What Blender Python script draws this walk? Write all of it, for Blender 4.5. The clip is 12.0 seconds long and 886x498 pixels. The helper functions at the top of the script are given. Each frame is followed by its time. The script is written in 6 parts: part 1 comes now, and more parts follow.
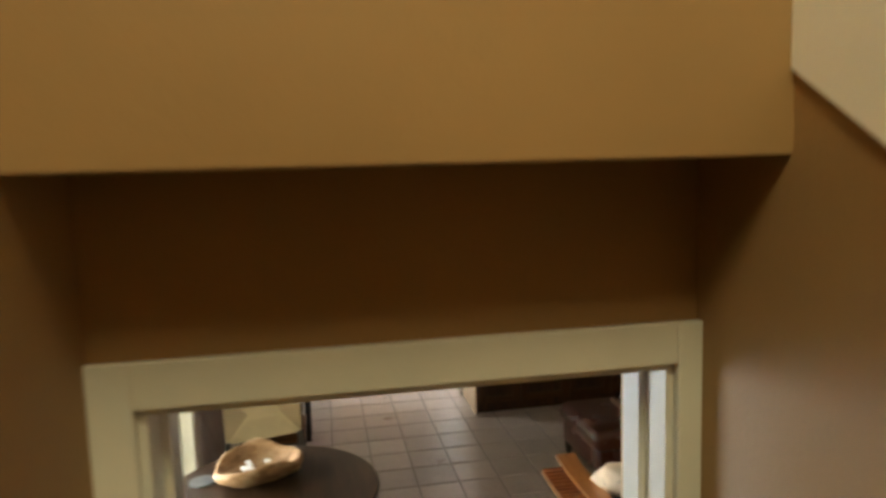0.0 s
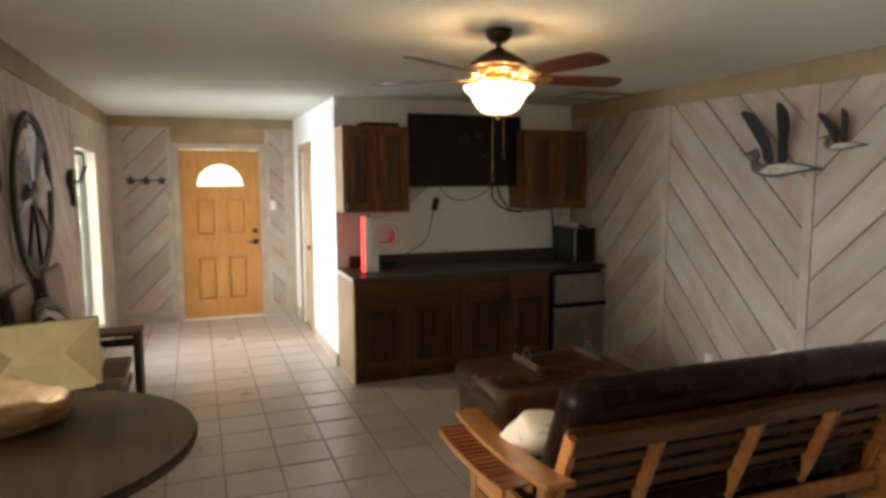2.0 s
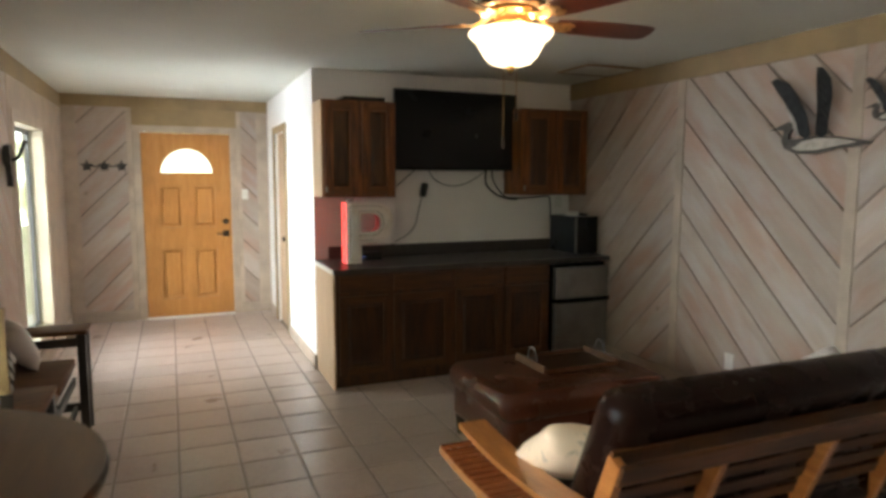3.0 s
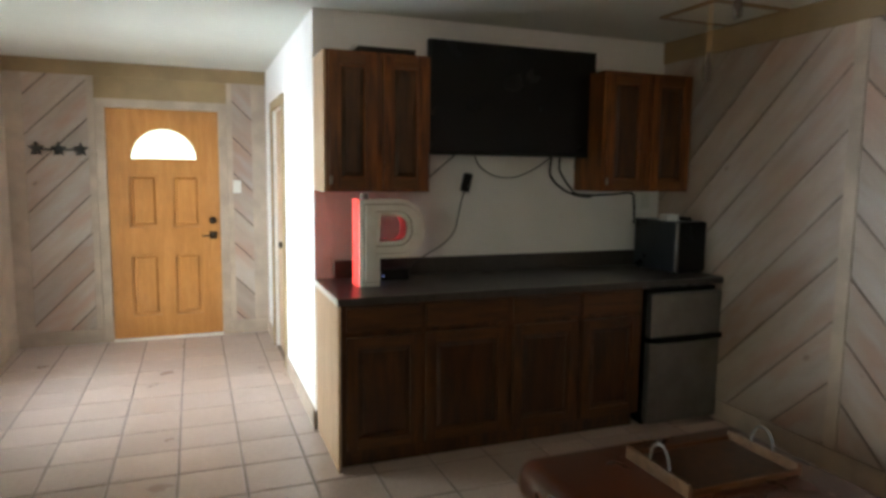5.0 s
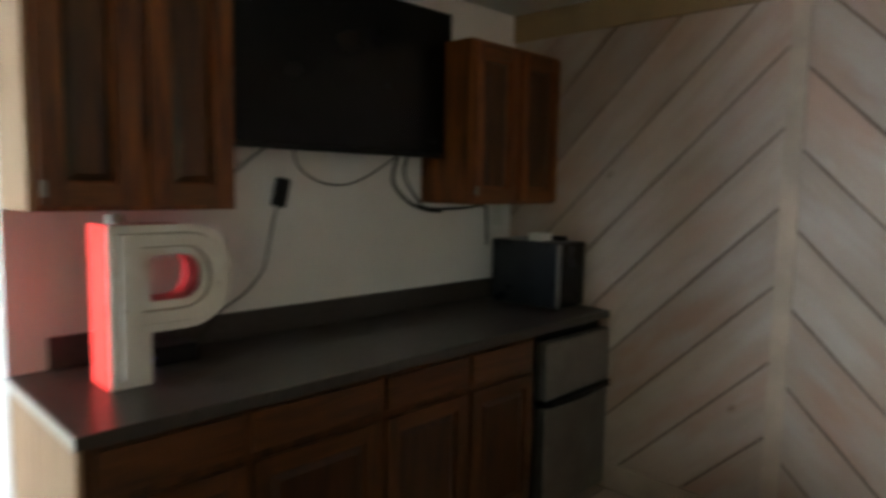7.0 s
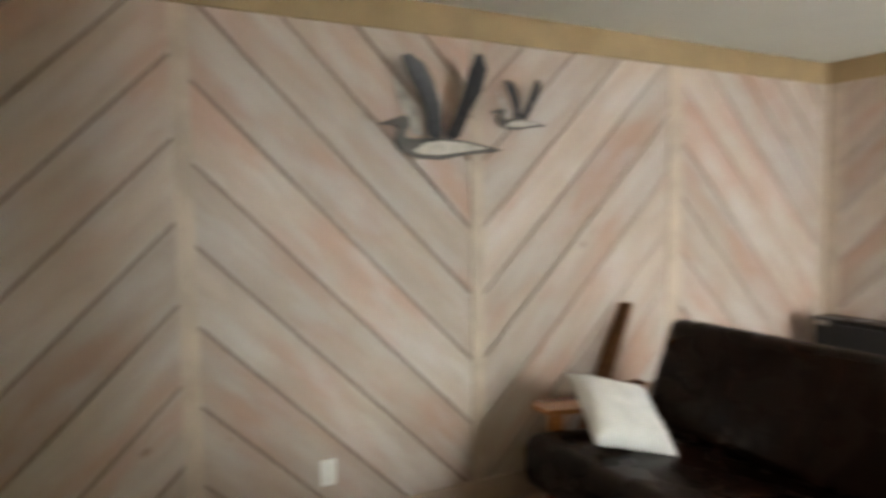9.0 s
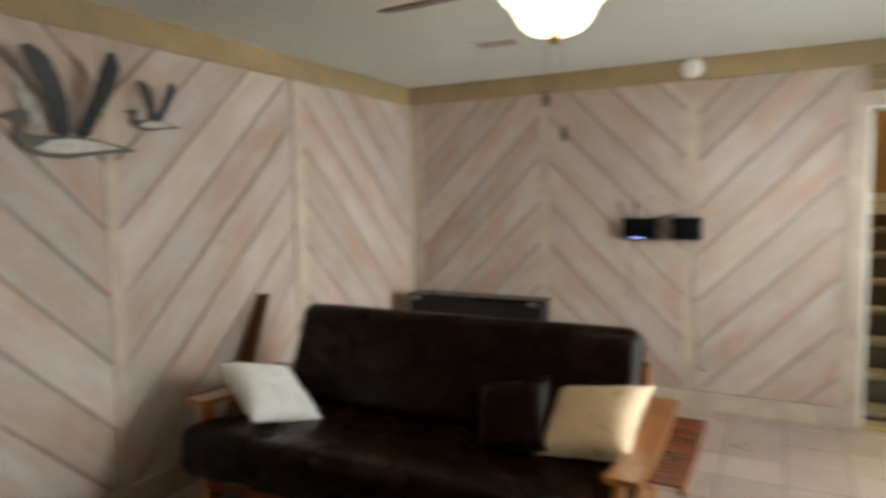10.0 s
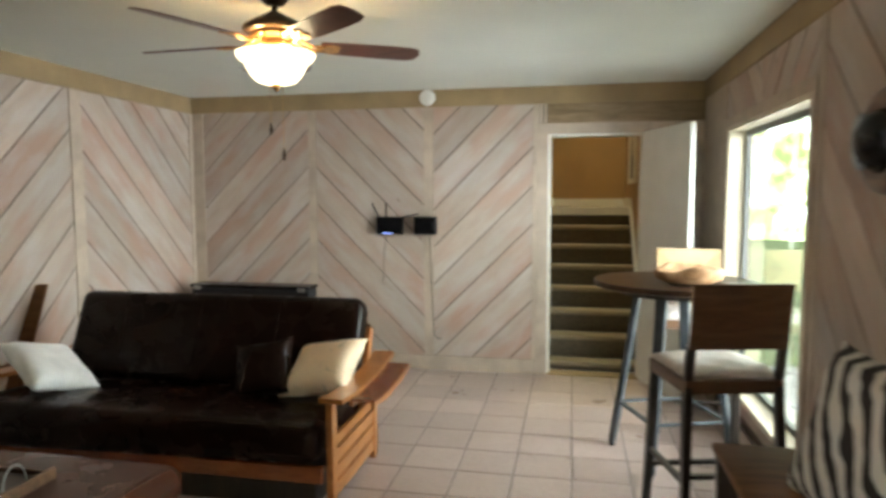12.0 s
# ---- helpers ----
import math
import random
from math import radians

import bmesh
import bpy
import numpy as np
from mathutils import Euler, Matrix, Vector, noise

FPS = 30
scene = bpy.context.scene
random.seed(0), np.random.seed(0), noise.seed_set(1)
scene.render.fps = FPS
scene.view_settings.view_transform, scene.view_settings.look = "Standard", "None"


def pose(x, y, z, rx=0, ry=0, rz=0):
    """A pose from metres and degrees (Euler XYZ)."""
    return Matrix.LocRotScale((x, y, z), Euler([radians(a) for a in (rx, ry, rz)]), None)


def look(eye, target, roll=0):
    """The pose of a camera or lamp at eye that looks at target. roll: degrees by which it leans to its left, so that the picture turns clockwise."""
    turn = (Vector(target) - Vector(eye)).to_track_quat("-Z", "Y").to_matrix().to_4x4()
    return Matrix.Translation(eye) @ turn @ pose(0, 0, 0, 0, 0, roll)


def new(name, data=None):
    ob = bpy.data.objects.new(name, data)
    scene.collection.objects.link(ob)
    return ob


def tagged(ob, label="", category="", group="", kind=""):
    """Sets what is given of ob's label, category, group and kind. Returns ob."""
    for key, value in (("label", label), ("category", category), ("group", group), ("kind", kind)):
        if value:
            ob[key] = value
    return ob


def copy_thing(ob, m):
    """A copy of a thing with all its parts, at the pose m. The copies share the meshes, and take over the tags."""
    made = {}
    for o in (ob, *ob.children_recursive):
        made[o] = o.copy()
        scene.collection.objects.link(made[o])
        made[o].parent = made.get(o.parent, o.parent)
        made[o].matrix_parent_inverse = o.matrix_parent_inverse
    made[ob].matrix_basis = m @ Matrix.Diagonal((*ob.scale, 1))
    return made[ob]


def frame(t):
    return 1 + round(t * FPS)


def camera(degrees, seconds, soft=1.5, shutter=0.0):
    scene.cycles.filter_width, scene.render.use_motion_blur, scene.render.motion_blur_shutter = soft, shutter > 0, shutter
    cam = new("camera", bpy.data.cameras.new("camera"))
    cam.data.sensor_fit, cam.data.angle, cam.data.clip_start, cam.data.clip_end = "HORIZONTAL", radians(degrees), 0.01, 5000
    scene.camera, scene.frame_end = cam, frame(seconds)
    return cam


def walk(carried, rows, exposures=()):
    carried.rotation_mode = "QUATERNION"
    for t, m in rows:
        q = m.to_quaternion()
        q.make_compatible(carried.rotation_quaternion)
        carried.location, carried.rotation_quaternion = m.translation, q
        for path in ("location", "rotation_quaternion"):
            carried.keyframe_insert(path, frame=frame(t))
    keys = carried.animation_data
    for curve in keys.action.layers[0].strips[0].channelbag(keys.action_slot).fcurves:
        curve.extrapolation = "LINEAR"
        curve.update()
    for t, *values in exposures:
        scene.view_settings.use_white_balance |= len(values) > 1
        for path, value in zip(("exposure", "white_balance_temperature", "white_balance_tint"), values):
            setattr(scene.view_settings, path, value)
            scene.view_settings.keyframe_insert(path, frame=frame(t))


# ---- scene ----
cam = camera(68.6, 12.0, soft=3.2, shutter=0.7)
PATH = [
    (0, (0.719, -1.025, 2.325), (1.076, 0.931, 2.106), -1.7),
    (0.5, (0.759, -0.816, 2.195), (1.206, 1.121, 1.976), -1.2),
    (1, (0.806, -0.631, 2.03), (1.306, 1.292, 1.805), -0.7),
    (1.5, (0.856, -0.41, 1.859), (1.533, 1.46, 1.64), -0.4),
    (2, (0.919, -0.185, 1.719), (1.625, 1.674, 1.502), -0.1),
    (2.5, (0.947, 0.057, 1.627), (1.716, 1.89, 1.412), 0.1),
    (4.5, (1.378, 1.458, 1.531), (2.112, 3.306, 1.307), 0.6),
    (5, (1.446, 1.836, 1.527), (2.157, 3.692, 1.297), 0.7),
    (5.5, (1.545, 2.207, 1.525), (2.258, 4.062, 1.299), 0.9),
    (6, (1.558, 2.595, 1.516), (2.339, 4.422, 1.292), 1.3),
    (6.5, (1.587, 2.981, 1.515), (2.663, 4.654, 1.303), 1.4),
    (8.3, (1.782, 4.076, 1.53), (3.777, 4.068, 1.377), -0.1),
    (8.5, (1.798, 4.213, 1.504), (3.769, 3.906, 1.361), -0.3),
    (9, (1.788, 4.47, 1.511), (3.546, 3.526, 1.374), -0.7),
    (9.5, (1.779, 4.613, 1.539), (3.17, 3.185, 1.378), -0.9),
    (10, (1.676, 4.823, 1.528), (2.606, 3.06, 1.366), -0.9),
    (10.5, (1.548, 5.001, 1.534), (2.118, 3.09, 1.373), -1.1),
    (11, (1.363, 5.154, 1.524), (1.884, 3.229, 1.361), -0.8),
    (11.5, (1.184, 5.342, 1.537), (1.669, 3.409, 1.377), -0.5),
    (12, (1.028, 5.545, 1.536), (1.417, 3.59, 1.372), -0.1),
]
walk(cam, [(t, look(eye, target, roll)) for t, eye, target, roll in PATH],
     [(0, -0.22, 6500, 10), (0.6, 0.0, 6500, 10), (2, 0.0, 6450, 10), (4.5, 0.0, 6150, 9), (6.5, -0.36, 5950, 8), (8.5, 0.87, 6400, 9), (9.0, 0.58, 6450, 9), (9.5, 0.32, 6500, 9), (10.5, 0.28, 6300, 6), (12, 0.38, 6150, 4)])

# ---- world and lights ----
world = bpy.data.worlds.new("sky")
scene.world = world
world.use_nodes = True
wn = world.node_tree
sky = wn.nodes.new("ShaderNodeTexSky")
sky.sky_type = "NISHITA"
sky.sun_disc = False
sky.sun_elevation, sky.sun_rotation = radians(58), radians(127)
bg = wn.nodes["Background"]
bg.inputs["Strength"].default_value = 0.15
wn.links.new(sky.outputs["Color"], bg.inputs["Color"])

SUN_WAY = Vector((-0.4, 0.3, -0.85))
sun_data = bpy.data.lights.new("sun", "SUN")
sun_data.energy, sun_data.angle, sun_data.color = 5.0, radians(1.5), (1.0, 0.96, 0.9)
sun = new("sun", sun_data)
sun.matrix_world = look((4, -2, 9), Vector((4, -2, 9)) + SUN_WAY)


def area(name, eye, target, w, h, power, color):
    d = bpy.data.lights.new(name, "AREA")
    d.shape, d.size, d.size_y, d.energy, d.color = "RECTANGLE", w, h, power, color
    ob = new(name, d)
    ob.matrix_world = look(eye, target)
    return ob


def bulb(name, at, power, radius, color):
    d = bpy.data.lights.new(name, "POINT")
    d.energy, d.shadow_soft_size, d.color = power, radius, color
    ob = new(name, d)
    ob.location = at
    return ob


area("window_light", (-3.2, 2.5, 1.55), (0.0, 2.4, 1.2), 3.8, 2.8, 600, (0.93, 0.96, 1.0))
area("window_light", (-3.2, 6.6, 1.35), (0.0, 6.5, 1.15), 3.2, 2.8, 620, (0.88, 0.95, 1.0))
# Unseen lamp added high in the stairwell to brighten its walls.
area("stair_fill", (0.62, -1.7, 4.3), (1.3, -0.4, 2.3), 0.35, 0.9, 50, (1.0, 0.90, 0.50))
FAN, FAN_TURN = (2.34, 2.78), radians(-4)
for k in range(3):
    bulb("fan_bulb", (FAN[0] + 0.09 * math.cos(2.1 * k + 0.6), FAN[1] + 0.09 * math.sin(2.1 * k + 0.6), 2.172), 5.6, 0.025, (1.0, 0.70, 0.36))


# ---- materials ----
def nodes(name):
    m = bpy.data.materials.new(name)
    m.use_nodes = True
    return m, m.node_tree, m.node_tree.nodes["Principled BSDF"]


def coords(nt, scale, kind="Object"):
    tc = nt.nodes.new("ShaderNodeTexCoord")
    mp = nt.nodes.new("ShaderNodeMapping")
    mp.inputs["Scale"].default_value = scale
    info = nt.nodes.new("ShaderNodeObjectInfo")
    push = nt.nodes.new("ShaderNodeVectorMath")
    push.operation = "MULTIPLY_ADD"
    nt.links.new(info.outputs["Random"], push.inputs[0])
    push.inputs[1].default_value = (37.0, 23.0, 11.0)
    nt.links.new(tc.outputs[kind], push.inputs[2])
    nt.links.new(push.outputs[0], mp.inputs["Vector"])
    return mp.outputs["Vector"]


def noise_tex(nt, vec, scale, detail=4.0, rough=0.55, warp=0.0):
    n = nt.nodes.new("ShaderNodeTexNoise")
    n.inputs["Scale"].default_value = scale
    n.inputs["Detail"].default_value = detail
    n.inputs["Roughness"].default_value = rough
    n.inputs["Distortion"].default_value = warp
    nt.links.new(vec, n.inputs["Vector"])
    return n.outputs["Fac"]


def ramp(nt, fac, stops):
    r = nt.nodes.new("ShaderNodeValToRGB")
    el = r.color_ramp.elements
    while len(el) < len(stops):
        el.new(0.5)
    for e, (p, c) in zip(el, stops):
        e.position, e.color = p, (*c, 1)
    nt.links.new(fac, r.inputs["Fac"])
    return r.outputs["Color"]


def mix(nt, kind, fac, a, b):
    m = nt.nodes.new("ShaderNodeMix")
    m.data_type, m.blend_type = "RGBA", kind
    for k, v in ((0, fac), (6, a), (7, b)):
        if isinstance(v, (int, float)):
            m.inputs[k].default_value = v
        elif isinstance(v, tuple):
            m.inputs[k].default_value = (*v, 1)
        else:
            nt.links.new(v, m.inputs[k])
    return m.outputs[2]


def bump(nt, bsdf, height, strength, dist=0.01):
    b = nt.nodes.new("ShaderNodeBump")
    b.inputs["Strength"].default_value, b.inputs["Distance"].default_value = strength, dist
    nt.links.new(height, b.inputs["Height"])
    nt.links.new(b.outputs["Normal"], bsdf.inputs["Normal"])


def vary(nt, color, amount):
    """Colour varied in value from object to object."""
    info = nt.nodes.new("ShaderNodeObjectInfo")
    hs = nt.nodes.new("ShaderNodeHueSaturation")
    mr = nt.nodes.new("ShaderNodeMapRange")
    mr.inputs["To Min"].default_value, mr.inputs["To Max"].default_value = 1 - amount, 1 + amount
    nt.links.new(info.outputs["Random"], mr.inputs["Value"])
    nt.links.new(mr.outputs["Result"], hs.inputs["Value"])
    nt.links.new(color, hs.inputs["Color"])
    return hs.outputs["Color"]


def mat_wood(name, dark, mid, light, rough=0.45, along=(1.2, 14, 14), coat=0.0, amount=0.1, knots=0.0, relief=0.15, spec=0.5):
    m, nt, b = nodes(name)
    v = coords(nt, along)
    g = noise_tex(nt, v, 2.2, 6, 0.6, 0.6)
    c = ramp(nt, g, [(0.3, dark), (0.5, mid), (0.72, light)])
    fine = noise_tex(nt, coords(nt, tuple(a * 4 for a in along)), 3.0, 3)
    c = mix(nt, "MULTIPLY", 0.5, c, ramp(nt, fine, [(0.3, (0.7, 0.68, 0.66)), (0.65, (1, 1, 1))]))
    big = noise_tex(nt, coords(nt, (1.0, 2.0, 2.0)), 1.3, 2)
    c = mix(nt, "MULTIPLY", 0.6, c, ramp(nt, big, [(0.35, (0.78, 0.76, 0.76)), (0.65, (1, 1, 1))]))
    if knots:
        vo = nt.nodes.new("ShaderNodeTexVoronoi")
        vo.inputs["Scale"].default_value = 2.6
        nt.links.new(coords(nt, (1.0, 1.6, 1.6)), vo.inputs["Vector"])
        k = ramp(nt, vo.outputs["Distance"], [(0.03, (0.35, 0.27, 0.22)), (0.1, (1, 1, 1))])
        c = mix(nt, "MULTIPLY", knots, c, k)
    nt.links.new(vary(nt, c, amount), b.inputs["Base Color"])
    b.inputs["Roughness"].default_value = rough
    b.inputs["Specular IOR Level"].default_value = spec
    b.inputs["Coat Weight"].default_value = coat
    bump(nt, b, g, relief, 0.004)
    return m


def mat_plain(name, color, rough=0.5, metal=0.0, spread=0.12, scale=6.0, relief=0.1, fine=120.0, coat=0.0, amount=0.0, spec=0.5):
    m, nt, b = nodes(name)
    v = coords(nt, (1, 1, 1))
    n = noise_tex(nt, v, scale, 5)
    lo = tuple(c * (1 - spread) for c in color)
    hi = tuple(min(1, c * (1 + spread)) for c in color)
    c = ramp(nt, n, [(0.35, lo), (0.65, hi)])
    if amount:
        c = vary(nt, c, amount)
    nt.links.new(c, b.inputs["Base Color"])
    b.inputs["Metallic"].default_value = metal
    b.inputs["Specular IOR Level"].default_value = spec
    b.inputs["Coat Weight"].default_value = coat
    nt.links.new(ramp(nt, n, [(0.3, (rough * 0.85,) * 3), (0.7, (min(1, rough * 1.15),) * 3)]), b.inputs["Roughness"])
    bump(nt, b, noise_tex(nt, v, fine, 3), relief, 0.002)
    return m


def mat_glow(name, color, strength):
    m, nt, b = nodes(name)
    b.inputs["Base Color"].default_value = (*color, 1)
    b.inputs["Emission Color"].default_value = (*color, 1)
    b.inputs["Emission Strength"].default_value = strength
    return m


def mat_boards():
    """Pickled diagonal boards: pale wash over pinkish wood, streaks and knots."""
    m, nt, b = nodes("pickled_board")
    v = coords(nt, (1.0, 6, 6))
    g = noise_tex(nt, v, 2.2, 5, 0.6, 0.5)
    c = ramp(nt, g, [(0.25, (0.355, 0.275, 0.22)), (0.5, (0.41, 0.322, 0.255)), (0.78, (0.455, 0.365, 0.30))])
    pink = noise_tex(nt, coords(nt, (1.2, 3.5, 3.5)), 1.1, 2)
    c = mix(nt, "MIX", ramp(nt, pink, [(0.48, (0, 0, 0)), (0.65, (0.6,) * 3)]), c, (0.41, 0.235, 0.165))
    wash = noise_tex(nt, coords(nt, (1.5, 5, 5)), 1.6, 3)
    c = mix(nt, "MIX", ramp(nt, wash, [(0.45, (0, 0, 0)), (0.70, (0.6,) * 3)]), c, (0.47, 0.425, 0.395))
    vo = nt.nodes.new("ShaderNodeTexVoronoi")
    vo.inputs["Scale"].default_value = 2.2
    nt.links.new(coords(nt, (1.0, 1.7, 1.7)), vo.inputs["Vector"])
    k = ramp(nt, vo.outputs["Distance"], [(0.02, (0.4, 0.3, 0.22)), (0.07, (1, 1, 1))])
    c = mix(nt, "MULTIPLY", 0.6, c, k)
    nt.links.new(vary(nt, c, 0.1), b.inputs["Base Color"])
    b.inputs["Roughness"].default_value = 0.52
    bump(nt, b, g, 0.15, 0.004)
    return m


def mat_tile():
    m, nt, b = nodes("floor_tile")
    v = coords(nt, (1, 1, 1))
    n = noise_tex(nt, v, 3.0, 5, 0.6)
    c = ramp(nt, n, [(0.2, (0.43, 0.33, 0.275)), (0.5, (0.49, 0.385, 0.33)), (0.8, (0.54, 0.43, 0.38))])
    sp = noise_tex(nt, v, 45, 3)
    c = mix(nt, "MULTIPLY", 0.5, c, ramp(nt, sp, [(0.35, (0.82, 0.78, 0.75)), (0.6, (1, 1, 1))]))
    nt.links.new(vary(nt, c, 0.09), b.inputs["Base Color"])
    nt.links.new(ramp(nt, n, [(0.2, (0.26,) * 3), (0.8, (0.33,) * 3)]), b.inputs["Roughness"])
    bump(nt, b, noise_tex(nt, v, 14, 3), 0.12, 0.004)
    return m


def mat_stripes():
    """Zebra print: wavy black bands on off-white cloth."""
    m, nt, b = nodes("zebra_cloth")
    w = nt.nodes.new("ShaderNodeTexWave")
    w.wave_type, w.bands_direction = "BANDS", "DIAGONAL"
    w.inputs["Scale"].default_value = 5.2
    w.inputs["Distortion"].default_value = 3.4
    w.inputs["Detail"].default_value = 1.0
    w.inputs["Detail Scale"].default_value = 1.4
    nt.links.new(coords(nt, (1.5, 1, 0.5)), w.inputs["Vector"])
    c = ramp(nt, w.outputs["Fac"], [(0.47, (0.02, 0.014, 0.012)), (0.53, (0.62, 0.58, 0.52))])
    nt.links.new(c, b.inputs["Base Color"])
    b.inputs["Roughness"].default_value = 0.85
    bump(nt, b, noise_tex(nt, coords(nt, (1, 1, 1)), 220, 2), 0.3, 0.002)
    return m


def mat_print(name, color, ink):
    """Cloth with a faded blotchy print."""
    m, nt, b = nodes(name)
    v = coords(nt, (1, 1, 1))
    c = ramp(nt, noise_tex(nt, v, 7, 3), [(0.3, tuple(0.88 * k for k in color)), (0.7, color)])
    marks = ramp(nt, noise_tex(nt, v, 11, 4, 0.6, 0.8), [(0.60, (0, 0, 0)), (0.66, (0.55,) * 3)])
    nt.links.new(mix(nt, "MIX", marks, c, ink), b.inputs["Base Color"])
    b.inputs["Roughness"].default_value = 0.9
    bump(nt, b, noise_tex(nt, v, 250, 3), 0.4, 0.002)
    return m


def mat_chipped():
    """Old cream enamel, chipped to brown rust in patches."""
    m, nt, b = nodes("chipped_cream_paint")
    v = coords(nt, (1, 1, 1))
    c = ramp(nt, noise_tex(nt, v, 9, 4), [(0.3, (0.84, 0.78, 0.70)), (0.6, (0.92, 0.88, 0.82))])
    chips = ramp(nt, noise_tex(nt, v, 16, 6, 0.7, 0.4), [(0.63, (0, 0, 0)), (0.68, (0.85,) * 3)])
    c = mix(nt, "MIX", chips, c, (0.20, 0.13, 0.075))
    nt.links.new(c, b.inputs["Base Color"])
    nt.links.new(ramp(nt, chips, [(0.0, (0.42,) * 3), (1.0, (0.8,) * 3)]), b.inputs["Roughness"])
    bump(nt, b, chips, -0.3, 0.002)
    return m


def mat_glass(name="window_glass", rough=0.0):
    m, nt, b = nodes(name)
    b.inputs["Base Color"].default_value = (1, 1, 1, 1)
    b.inputs["Transmission Weight"].default_value = 1.0
    b.inputs["Roughness"].default_value = rough
    b.inputs["IOR"].default_value = 1.45
    return m


def mat_backdrop():
    """Distant sunlit leaves and bright sky outside the windows."""
    m, nt, b = nodes("far_view")
    v = coords(nt, (1, 1, 1))
    n = noise_tex(nt, v, 0.9, 6, 0.6)
    c = ramp(nt, n, [(0.38, (0.10, 0.13, 0.045)), (0.5, (0.26, 0.31, 0.15)), (0.64, (0.85, 0.95, 0.9))])
    em = nt.nodes.new("ShaderNodeEmission")
    em.inputs["Strength"].default_value = 9.5
    nt.links.new(c, em.inputs["Color"])
    nt.links.new(em.outputs[0], nt.nodes["Material Output"].inputs["Surface"])
    return m


